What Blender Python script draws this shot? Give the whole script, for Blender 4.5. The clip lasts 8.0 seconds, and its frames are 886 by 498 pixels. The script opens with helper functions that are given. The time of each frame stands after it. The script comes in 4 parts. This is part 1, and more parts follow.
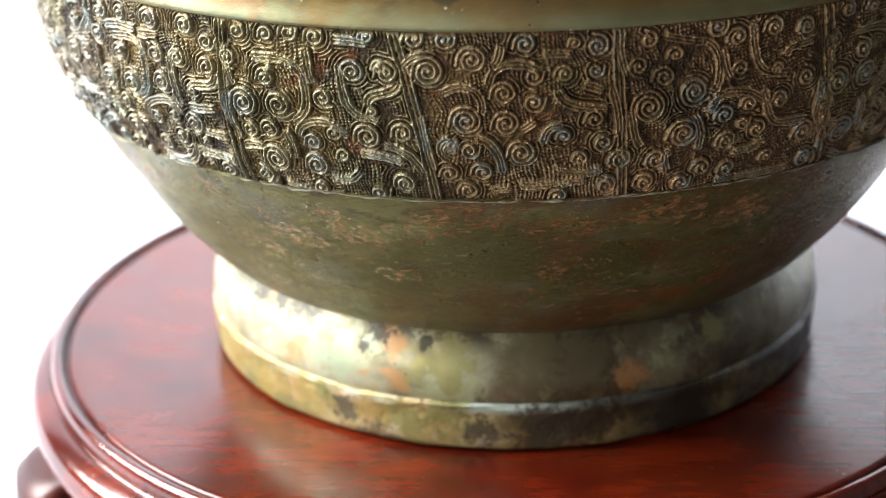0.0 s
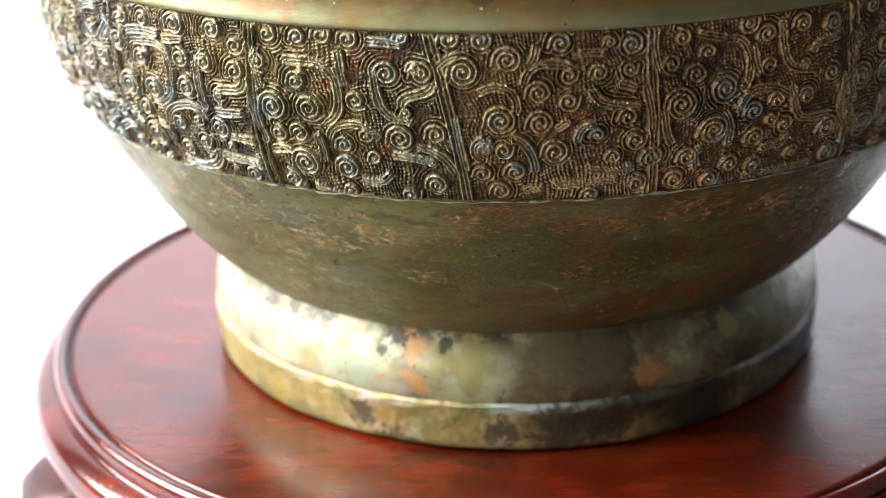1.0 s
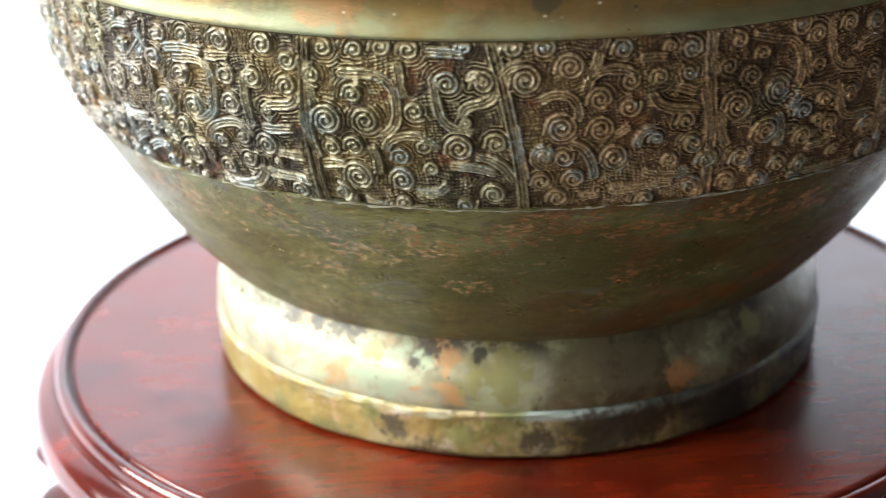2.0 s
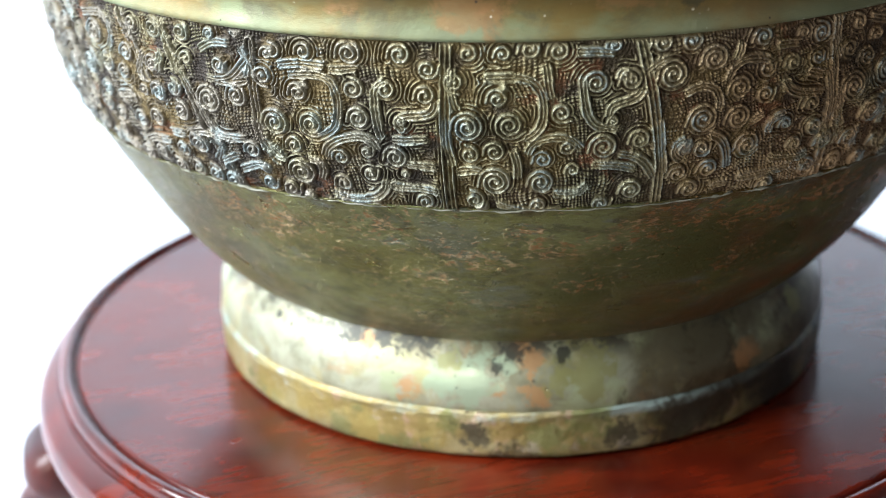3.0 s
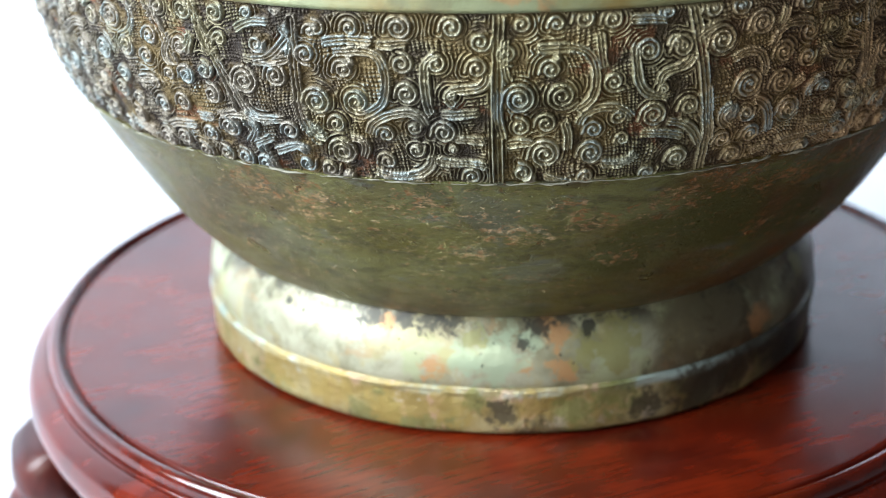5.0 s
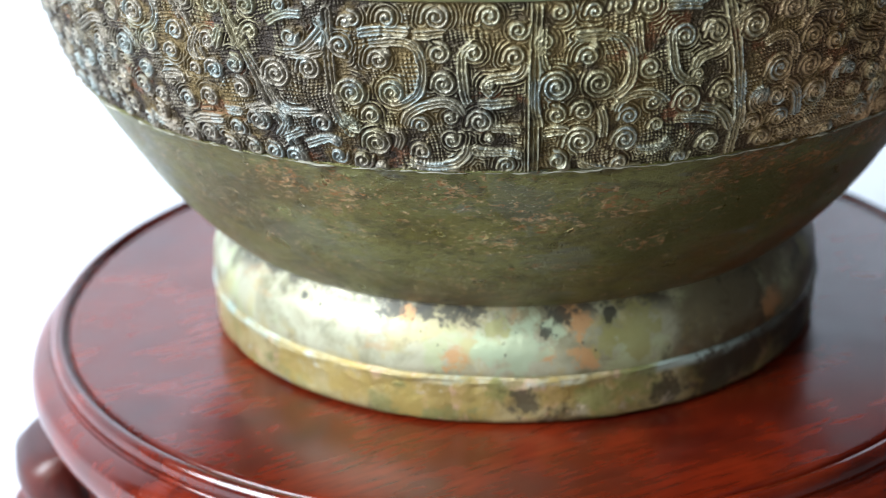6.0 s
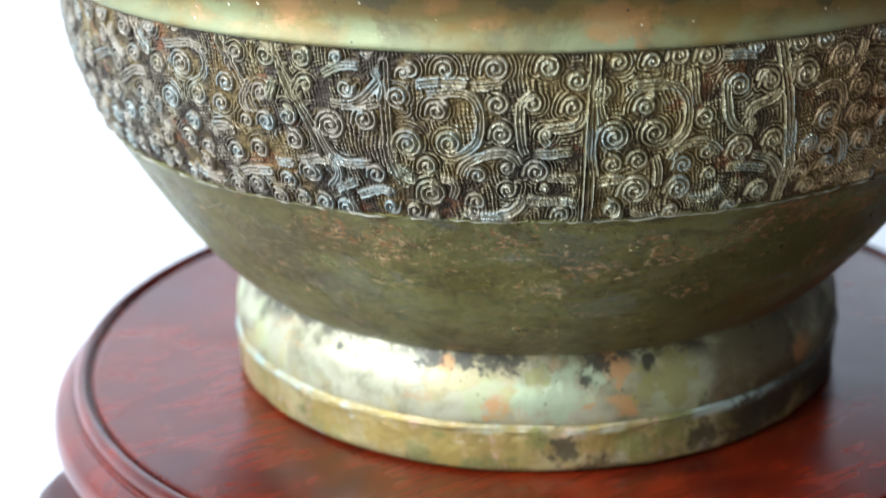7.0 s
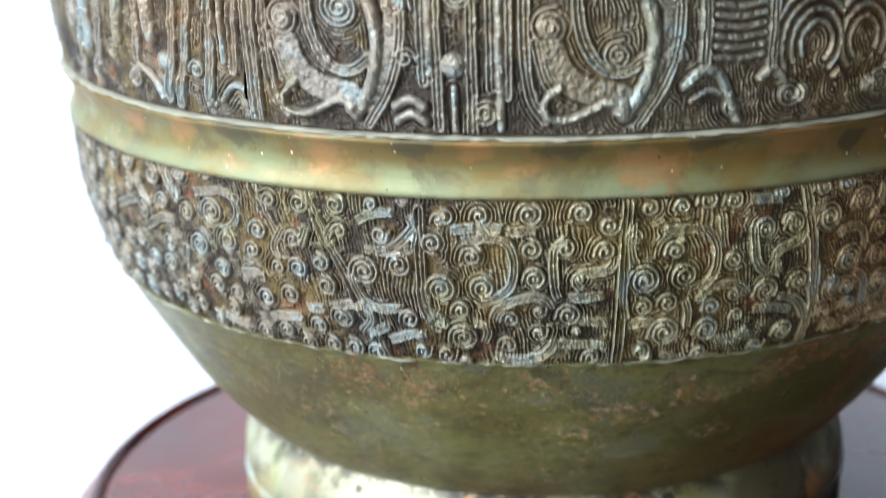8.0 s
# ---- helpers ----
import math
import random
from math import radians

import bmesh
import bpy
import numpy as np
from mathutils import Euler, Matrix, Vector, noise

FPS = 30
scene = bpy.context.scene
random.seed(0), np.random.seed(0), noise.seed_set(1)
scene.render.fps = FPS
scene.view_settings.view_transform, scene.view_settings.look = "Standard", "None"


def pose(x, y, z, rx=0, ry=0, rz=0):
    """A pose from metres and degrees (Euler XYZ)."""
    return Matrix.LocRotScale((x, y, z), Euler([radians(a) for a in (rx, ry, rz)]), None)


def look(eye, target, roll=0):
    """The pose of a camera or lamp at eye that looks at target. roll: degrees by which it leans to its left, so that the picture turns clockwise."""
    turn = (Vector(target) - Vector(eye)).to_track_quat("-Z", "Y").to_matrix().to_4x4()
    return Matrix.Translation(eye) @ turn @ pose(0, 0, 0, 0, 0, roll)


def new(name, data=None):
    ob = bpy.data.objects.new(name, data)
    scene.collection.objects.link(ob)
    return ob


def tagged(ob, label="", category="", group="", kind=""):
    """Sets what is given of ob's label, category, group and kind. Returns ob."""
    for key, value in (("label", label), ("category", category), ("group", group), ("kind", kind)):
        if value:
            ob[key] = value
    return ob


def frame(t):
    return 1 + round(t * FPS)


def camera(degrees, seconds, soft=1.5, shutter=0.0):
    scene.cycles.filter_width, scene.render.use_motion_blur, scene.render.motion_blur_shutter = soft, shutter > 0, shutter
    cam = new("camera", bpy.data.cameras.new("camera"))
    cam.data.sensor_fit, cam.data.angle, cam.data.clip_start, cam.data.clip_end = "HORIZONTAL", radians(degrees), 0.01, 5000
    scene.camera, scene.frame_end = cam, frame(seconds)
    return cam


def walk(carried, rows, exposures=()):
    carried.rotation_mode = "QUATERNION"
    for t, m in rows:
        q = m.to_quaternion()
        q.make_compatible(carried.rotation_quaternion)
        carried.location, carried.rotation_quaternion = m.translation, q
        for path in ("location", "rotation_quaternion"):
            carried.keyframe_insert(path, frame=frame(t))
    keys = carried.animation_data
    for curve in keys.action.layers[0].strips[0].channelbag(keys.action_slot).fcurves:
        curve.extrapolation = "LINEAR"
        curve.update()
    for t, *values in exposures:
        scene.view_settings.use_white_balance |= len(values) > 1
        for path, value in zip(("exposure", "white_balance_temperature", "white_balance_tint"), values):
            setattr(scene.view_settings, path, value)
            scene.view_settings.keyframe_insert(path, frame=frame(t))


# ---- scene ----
# camera and its way round the vessel
cam = camera(28.0, 8.0, soft=0.5, shutter=0.5)
cam.data.dof.use_dof = True
cam.data.dof.focus_distance = 0.440
cam.data.dof.aperture_fstop = 11.0
PATH = [
    (0, pose(0.0053, -0.5495, 0.2470, 67.82, 1.51, 2.36)),
    (0.5, pose(-0.0077, -0.5503, 0.2461, 67.89, 1.53, 1.06)),
    (1, pose(-0.0242, -0.5505, 0.2463, 67.98, 1.51, -0.63)),
    (1.5, pose(-0.0380, -0.5503, 0.2469, 68.04, 1.48, -2.03)),
    (1.7, pose(-0.0449, -0.5503, 0.2466, 68.13, 1.48, -2.75)),
    (2.8, pose(-0.1996, -0.5146, 0.2480, 68.12, 1.55, -19.14)),
    (3, pose(-0.2056, -0.5116, 0.2478, 68.11, 1.45, -19.82)),
    (3.5, pose(-0.2186, -0.5062, 0.2483, 68.04, 1.46, -21.29)),
    (4, pose(-0.2330, -0.4995, 0.2479, 67.77, 1.54, -23.21)),
    (4.5, pose(-0.2436, -0.4935, 0.2454, 67.70, 1.45, -24.42)),
    (6, pose(-0.2847, -0.4720, 0.2426, 67.52, 1.60, -29.31)),
    (6.5, pose(-0.2977, -0.4648, 0.2429, 67.41, 1.34, -30.24)),
    (7, pose(-0.3127, -0.4567, 0.2444, 69.00, 1.28, -31.74)),
    (7.5, pose(-0.3265, -0.4511, 0.2462, 70.76, 1.28, -33.12)),
    (8, pose(-0.3354, -0.4468, 0.2496, 73.20, 1.17, -33.96)),
]
walk(cam, PATH, [(0, 0.70, 7000, 15), (1.7, 0.64, 7000, 15), (2.8, 0.28, 6250, 10), (4.5, 0.14, 6200, 10), (8, -0.02, 6250, 10)])

# ---- light: a white photo tent with one large window-like softbox, an added front fill and backdrop lamp, an added dim room behind the camera ----
world = bpy.data.worlds.new("studio_air")
scene.world = world
world.use_nodes = True
world.node_tree.nodes["Background"].inputs[0].default_value = (0.85, 0.93, 1.0, 1)
world.node_tree.nodes["Background"].inputs[1].default_value = 0.04


def softbox(name, eye, target, sx, sy, watts, colour):
    data = bpy.data.lights.new(name, "AREA")
    data.shape, data.size, data.size_y, data.energy, data.color = "RECTANGLE", sx, sy, watts, colour
    ob = new(name, data)
    ob.matrix_basis = look(eye, target)
    return ob


softbox("window_light", (-1.27, 0.0, 0.84), (0, 0, 0.05), 0.9, 1.0, 70, (0.92, 0.965, 1.0))
# Added fill from the front left; no such source is known there.
softbox("front_fill_light", (-1.38, -1.26, 0.36), (0, 0, 0.12), 0.9, 0.5, 14.0, (1.0, 0.96, 0.88))
# Unseen lamp added overhead to turn the paper fully white.
softbox("backdrop_light", (0.10, 0.45, 0.90), (0.30, 1.27, 0.45), 1.2, 0.3, 22, (0.92, 0.96, 1.0))

# ---- materials ----
def shader(name):
    m = bpy.data.materials.new(name)
    m.use_nodes = True
    return m, m.node_tree.nodes, m.node_tree.links, m.node_tree.nodes["Principled BSDF"]


def put(links, node, key, value):
    """Set an input to a number or colour, or link a socket to it."""
    if isinstance(value, bpy.types.NodeSocket):
        links.new(value, node.inputs[key])
    elif isinstance(value, tuple) and len(value) == 3 and node.inputs[key].type == "RGBA":
        node.inputs[key].default_value = (*value, 1)
    else:
        node.inputs[key].default_value = value


class Kit:
    """Short names for the nodes that the materials below are made of."""

    def __init__(self, name):
        self.m, self.n, self.l, self.b = shader(name)
        self.co = self.n.new("ShaderNodeTexCoord").outputs["Object"]

    def stretch(self, sx, sy, sz, rz=0.0):
        k = self.n.new("ShaderNodeMapping")
        put(self.l, k, "Vector", self.co)
        k.inputs["Scale"].default_value = (sx, sy, sz)
        k.inputs["Rotation"].default_value = (0, 0, rz)
        return k.outputs[0]

    def noise(self, scale, detail=4.0, rough=0.55, at=None, warp=0.0):
        k = self.n.new("ShaderNodeTexNoise")
        put(self.l, k, "Vector", at or self.co)
        put(self.l, k, "Scale", scale), put(self.l, k, "Detail", detail), put(self.l, k, "Roughness", rough)
        put(self.l, k, "Distortion", warp)
        return k.outputs["Fac"]

    def cells(self, scale, at=None):
        k = self.n.new("ShaderNodeTexVoronoi")
        put(self.l, k, "Vector", at or self.co), put(self.l, k, "Scale", scale)
        return k.outputs["Distance"]

    def step(self, value, low, high, a=0.0, b=1.0):
        k = self.n.new("ShaderNodeMapRange")
        k.interpolation_type = "SMOOTHSTEP"
        put(self.l, k, 0, value), put(self.l, k, 1, low), put(self.l, k, 2, high), put(self.l, k, 3, a), put(self.l, k, 4, b)
        return k.outputs[0]

    def math(self, op, a, b=0.0):
        k = self.n.new("ShaderNodeMath")
        k.operation = op
        put(self.l, k, 0, a), put(self.l, k, 1, b)
        return k.outputs[0]

    def mix(self, fac, a, b):
        k = self.n.new("ShaderNodeMix")
        k.data_type = "RGBA"
        put(self.l, k, 0, fac), put(self.l, k, 6, a), put(self.l, k, 7, b)
        return k.outputs[2]

    def attr(self, name):
        k = self.n.new("ShaderNodeAttribute")
        k.attribute_name = name
        return k.outputs["Fac"]

    def height(self, axis=2):
        k = self.n.new("ShaderNodeSeparateXYZ")
        put(self.l, k, 0, self.co)
        return k.outputs[axis]

    def blot(self, bearing, high, size, ragged=1.0, grain=240, flat=1.0):
        """A stain with a ragged outline about a place on the bronze: bearing in degrees, height and size in millimetres."""
        a = radians(bearing)
        near = self.n.new("ShaderNodeVectorMath")
        near.operation = "DISTANCE"
        h = high * 0.001
        r = float(np.interp(h, [0, 0.02, 0.034, 0.05, 0.085, 0.12, 0.15], [0.100, 0.1005, 0.0955, 0.110, 0.132, 0.1452, 0.1476]))
        put(self.l, near, 0, self.stretch(1, 1, flat))
        near.inputs[1].default_value = (r * math.sin(a), -r * math.cos(a), h * flat)
        d = self.math("ADD", near.outputs["Value"], self.math("MULTIPLY", self.math("SUBTRACT", self.noise(grain, 6, 0.7, None, 0.4), 0.5), size * 0.004 * ragged))
        return self.step(d, size * 0.00055, size * 0.0011, 1, 0)

    def stains(self, col, colour, strength, *places):
        """Lay stains of one colour over col."""
        for place in places:
            col = self.mix(self.math("MULTIPLY", self.blot(*place), strength), col, colour)
        return col

    def brown_side(self):
        """The patina turns from grey-green to brown across the jar, with a ragged border."""
        return self.step(self.math("ADD", self.height(0), self.math("MULTIPLY", self.math("SUBTRACT", self.noise(22, 5, 0.6), 0.5), 0.22)), -0.055, 0.035)

    def bump(self, value, dist, strength=1.0):
        k = self.n.new("ShaderNodeBump")
        put(self.l, k, "Height", value), put(self.l, k, "Distance", dist), put(self.l, k, "Strength", strength)
        put(self.l, self.b, "Normal", k.outputs[0])

    def done(self, colour, rough, metal=0.0, **more):
        put(self.l, self.b, "Base Color", colour), put(self.l, self.b, "Roughness", rough), put(self.l, self.b, "Metallic", metal)
        for key, value in more.items():
            put(self.l, self.b, key.replace("_", " "), value)
        return self.m


def bronze_body():
    k = Kit("patinated bronze, olive")
    flat = k.stretch(1, 1, 2.4)
    tone = k.noise(26, 6, 0.6, flat)
    col = k.mix(k.step(tone, 0.35, 0.65), (0.128, 0.118, 0.024), (0.170, 0.182, 0.066))
    col = k.mix(k.step(k.noise(14, 5, 0.6, flat), 0.50, 0.66, 0, 0.8), col, (0.082, 0.060, 0.022))
    col = k.mix(k.step(k.noise(70, 6, 0.7, k.stretch(1, 1, 3.2)), 0.54, 0.68, 0, 0.75), col, (0.13, 0.145, 0.125))
    col = k.mix(k.step(k.noise(95, 6, 0.7, k.stretch(1, 1, 2.0), 0.3), 0.48, 0.62, 0, 0.75), col, (0.060, 0.058, 0.020))
    brown = k.brown_side()
    col = k.mix(k.math("MULTIPLY", brown, k.step(k.noise(30, 6, 0.65, flat), 0.38, 0.60)), col, (0.135, 0.068, 0.017))
    col = k.mix(k.step(k.noise(260, 7, 0.78, k.stretch(1, 1, 2.2), 0.3), 0.50, 0.64, 0, 0.7), col, (0.048, 0.040, 0.016))
    col = k.mix(k.step(k.noise(330, 7, 0.78, k.stretch(1, 1, 2.0), 0.3), 0.54, 0.68, 0, 0.5), col, (0.205, 0.200, 0.115))
    low = k.math("MULTIPLY", k.step(k.height(), 0.040, 0.056, 1, 0), k.step(k.noise(40, 5, 0.6, flat), 0.40, 0.58))
    col = k.mix(k.math("MULTIPLY", low, 0.5), col, (0.090, 0.062, 0.026))
    col = k.stains(col, (0.070, 0.074, 0.016), 0.8, (-2, 72, 22, 0.5, 60, 1.6), (-14, 62, 15, 0.5, 60, 1.6), (12, 66, 14, 0.5, 60, 1.4))
    col = k.stains(col, (0.140, 0.155, 0.115), 0.4, (-30, 80, 15, 1.6, 110, 1.8), (-26, 60, 10, 1.6, 110, 2.2), (10, 89, 9, 1.2, 90, 1.8), (-60, 62, 14, 1.6, 110, 1.5))
    col = k.stains(col, (0.23, 0.075, 0.012), 0.8, (24, 50, 9, 0.9, 90, 1.8), (17, 48, 7, 0.9, 90, 1.8), (30, 54, 6, 0.9, 90, 1.8))
    # crusts of orange rust: a broken streak below the band, scattered patches elsewhere
    crust = None
    for az, z, size, flatness, edge in ((-17.5, 77, 8, 1.3, 2.2), (-12, 79, 9, 1.3, 2.4), (-6.7, 82.6, 9, 1.3, 2.2), (-1, 85, 9, 1.3, 2.2), (-5, 87.5, 8, 1.3, 2.6), (4, 82, 9, 1.3, 2.0), (9.5, 82.2, 10, 1.3, 2.0),
                  (17, 84, 10, 1.3, 2.2), (-22, 82, 6, 1.4, 2.2), (-51, 81, 8, 1.3, 1.0), (-58, 83, 8, 1.3, 1.0), (-38, 83, 7, 1.5, 1.2), (-34, 67, 9, 1.6, 2.6), (-27, 73, 9, 1.6, 2.8), (-14.6, 62.7, 6, 1.4, 2.4),
                  (6.4, 68.5, 6, 1.5, 1.2), (29, 79, 8, 1.3, 1.6)):
        b = k.blot(az, z, size, flatness, 150, edge)
        crust = b if crust is None else k.math("MAXIMUM", crust, b)
    fleck = k.step(k.noise(330, 6, 0.75, k.stretch(1, 1, 2.3), 0.3), 0.50, 0.56)
    crust = k.math("MULTIPLY", crust, fleck)
    few = k.math("MULTIPLY", k.step(k.noise(430, 5, 0.65, k.stretch(1, 1, 1.9), 0.4), 0.57, 0.62), k.step(k.noise(40, 4, 0.6, flat), 0.40, 0.54))
    crust = k.math("MAXIMUM", crust, k.math("MULTIPLY", few, 0.75))
    scale = k.mix(k.step(k.noise(300, 4), 0.42, 0.58), (0.25, 0.115, 0.035), (0.42, 0.28, 0.15))
    scale = k.mix(k.math("MULTIPLY", brown, 0.75), scale, (0.43, 0.165, 0.045))
    col = k.mix(crust, col, scale)
    gate = k.step(k.noise(38, 5, 0.65, flat), 0.50, 0.60)
    pale = k.math("MULTIPLY", k.step(k.cells(640, k.stretch(1, 1, 1.9)), 0.10, 0.22, 1, 0), gate)
    dark = k.math("MULTIPLY", k.step(k.cells(430, k.stretch(1, 1, 1.4)), 0.12, 0.24, 1, 0), k.step(k.noise(55, 5, 0.65), 0.50, 0.58))
    col = k.mix(k.math("MULTIPLY", dark, 0.5), col, (0.030, 0.027, 0.015))
    col = k.mix(k.math("MULTIPLY", pale, 0.75), col, (0.44, 0.40, 0.31))
    relief = k.math("ADD", k.math("MULTIPLY", crust, k.math("ADD", k.noise(800, 5, 0.7), 0.3)), k.math("MULTIPLY", pale, 0.8))
    relief = k.math("SUBTRACT", relief, k.math("MULTIPLY", dark, 0.35))
    relief = k.math("ADD", relief, k.math("MULTIPLY", k.noise(330, 7, 0.75, flat), 0.45))
    k.bump(relief, 0.0018)
    return k.done(col, k.step(k.noise(90, 5), 0.3, 0.7, 0.27, 0.42), 0.5)


def bronze_foot():
    k = Kit("rubbed bronze, pale and blotched")
    zone = k.noise(15, 3, 0.5, k.stretch(1, 1, 0.6))
    col = k.mix(k.step(k.noise(46, 6, 0.65, None, 0.6), 0.36, 0.66), (0.17, 0.16, 0.09), (0.31, 0.32, 0.225))
    col = k.mix(k.step(zone, 0.50, 0.64, 0, 0.8), col, k.mix(k.step(k.noise(70, 5), 0.4, 0.6), (0.27, 0.28, 0.17), (0.18, 0.165, 0.10)))
    # Cream patina to the west, with some of its highlight put into the colour.
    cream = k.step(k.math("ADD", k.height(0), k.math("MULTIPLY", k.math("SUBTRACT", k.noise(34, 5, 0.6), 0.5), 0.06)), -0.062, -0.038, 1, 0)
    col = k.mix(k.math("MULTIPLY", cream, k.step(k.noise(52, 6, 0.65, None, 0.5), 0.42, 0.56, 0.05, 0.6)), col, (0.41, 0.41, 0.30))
    col = k.mix(k.step(k.noise(40, 7, 0.7, k.stretch(1, 1, 1.6), 0.5), 0.55, 0.63, 0, 0.45), col, (0.36, 0.22, 0.10))
    col = k.mix(k.step(k.noise(36, 6, 0.65, k.stretch(1, 1.2, 1), 0.5), 0.52, 0.60, 0, 0.8), col, (0.31, 0.35, 0.20))
    col = k.mix(k.step(k.noise(48, 6, 0.65, None, 0.4), 0.53, 0.61, 0, 0.45), col, (0.33, 0.27, 0.10))
    grime = k.math("MULTIPLY", k.step(k.noise(58, 7, 0.75, None, 0.5), 0.50, 0.60), k.step(k.noise(17, 3), 0.40, 0.54))
    col = k.mix(k.math("MULTIPLY", grime, 0.85), col, (0.04, 0.033, 0.02))
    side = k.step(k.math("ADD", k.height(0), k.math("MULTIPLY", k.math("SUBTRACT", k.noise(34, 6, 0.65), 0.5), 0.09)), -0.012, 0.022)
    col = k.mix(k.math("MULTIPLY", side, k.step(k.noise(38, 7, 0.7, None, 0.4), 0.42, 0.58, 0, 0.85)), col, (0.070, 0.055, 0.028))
    # Broken dark colour that grows towards the top of the ring.
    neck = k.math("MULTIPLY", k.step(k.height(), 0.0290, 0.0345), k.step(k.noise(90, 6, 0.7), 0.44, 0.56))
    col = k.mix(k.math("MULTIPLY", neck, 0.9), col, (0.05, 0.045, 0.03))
    col = k.stains(col, (0.40, 0.215, 0.085), 0.8, (-21, 31.5, 5.5), (-41, 20.7, 4.5), (-19.5, 21, 4.5), (20, 21.8, 6), (-50, 33, 3.2), (-26, 22, 3))
    col = k.stains(col, (0.30, 0.37, 0.25), 0.85, (-30.4, 25.5, 9), (-36, 24, 5), (-24, 29, 4))
    col = k.stains(col, (0.23, 0.225, 0.085), 0.8, (-10.4, 27, 9), (-16, 25, 5), (37, 28.6, 5), (-34, 30, 4))
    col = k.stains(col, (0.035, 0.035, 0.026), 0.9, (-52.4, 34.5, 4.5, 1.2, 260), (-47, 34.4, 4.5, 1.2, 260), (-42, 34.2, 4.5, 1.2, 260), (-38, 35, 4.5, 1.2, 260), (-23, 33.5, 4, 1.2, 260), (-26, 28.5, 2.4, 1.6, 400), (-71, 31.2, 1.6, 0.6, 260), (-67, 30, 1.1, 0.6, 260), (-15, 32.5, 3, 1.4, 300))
    # Broad dark blots over the east half of the ring.
    col = k.stains(col, (0.120, 0.105, 0.060), 0.7, (3, 30, 10), (12, 27, 9), (24, 31, 9), (48, 26, 14))
    spots = k.math("MULTIPLY", k.step(k.cells(330), 0.05, 0.14, 1, 0), k.step(k.noise(70, 3), 0.52, 0.60))
    col = k.mix(spots, col, (0.03, 0.027, 0.02))
    k.bump(k.math("ADD", k.math("MULTIPLY", k.noise(170, 6, 0.6), 0.6), k.math("MULTIPLY", spots, -0.7)), 0.0005)
    return k.done(col, k.step(k.noise(50, 6), 0.3, 0.7, 0.30, 0.50), 0.35)


def bronze_base():
    k = Kit("bronze foot rim, ochre and dark")
    col = k.mix(k.step(k.noise(48, 6, 0.65, None, 0.6), 0.38, 0.62), (0.235, 0.175, 0.055), (0.33, 0.285, 0.145))
    col = k.mix(k.step(k.noise(40, 6, 0.65, None, 0.5), 0.50, 0.60, 0, 0.8), col, (0.15, 0.16, 0.055))
    col = k.mix(k.step(k.noise(29, 8, 0.75, k.stretch(1, 1, 0.7), 0.5), 0.52, 0.62, 0, 0.7), col, (0.04, 0.033, 0.02))
    col = k.mix(k.step(k.noise(130, 6, 0.7), 0.55, 0.62, 0, 0.8), col, (0.40, 0.27, 0.17))
    col = k.mix(k.step(k.noise(100, 6, 0.7, k.stretch(1, 1, 1.3)), 0.60, 0.68, 0, 0.8), col, (0.40, 0.42, 0.38))
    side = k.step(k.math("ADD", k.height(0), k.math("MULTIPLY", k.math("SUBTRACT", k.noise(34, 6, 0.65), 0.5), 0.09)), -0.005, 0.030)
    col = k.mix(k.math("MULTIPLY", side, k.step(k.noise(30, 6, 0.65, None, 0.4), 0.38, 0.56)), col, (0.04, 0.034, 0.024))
    # Pale verdigris along the ledge, with its caught light painted in, fading east.
    edge = k.math("MULTIPLY", k.step(k.height(), 0.0118, 0.0138), k.math("MULTIPLY", k.step(k.noise(34, 5, 0.6), 0.42, 0.58, 0.05, 1.0), k.step(k.height(0), 0.0, 0.05, 1, 0.15)))
    col = k.mix(k.math("MULTIPLY", edge, 0.85), col, (0.34, 0.44, 0.41))
    col = k.stains(col, (0.29, 0.215, 0.06), 0.75, (-38, 8.5, 7), (-24.6, 9.5, 6), (-49, 7, 7), (-60, 9, 8), (-73, 10, 9))
    col = k.stains(col, (0.17, 0.18, 0.055), 0.75, (-10, 11, 7), (-17, 8, 6), (-33.5, 11, 4))
    col = k.stains(col, (0.05, 0.042, 0.026), 0.85, (-30.1, 8, 5.5), (-5.5, 6, 6), (4.8, 7.5, 9), (14, 8, 8))
    col = k.stains(col, (0.38, 0.32, 0.24), 0.55, (-5, 2.7, 2.2, 1.4, 400), (-20, 4, 2.4, 1.4, 400), (-47, 11, 2.0, 1.4, 400), (-13, 4, 1.8, 1.4, 400))
    k.bump(k.math("ADD", k.noise(210, 7, 0.7), k.math("MULTIPLY", k.noise(70, 4), 0.6)), 0.0009)
    return k.done(col, k.step(k.noise(70, 5), 0.3, 0.7, 0.34, 0.58), 0.45)


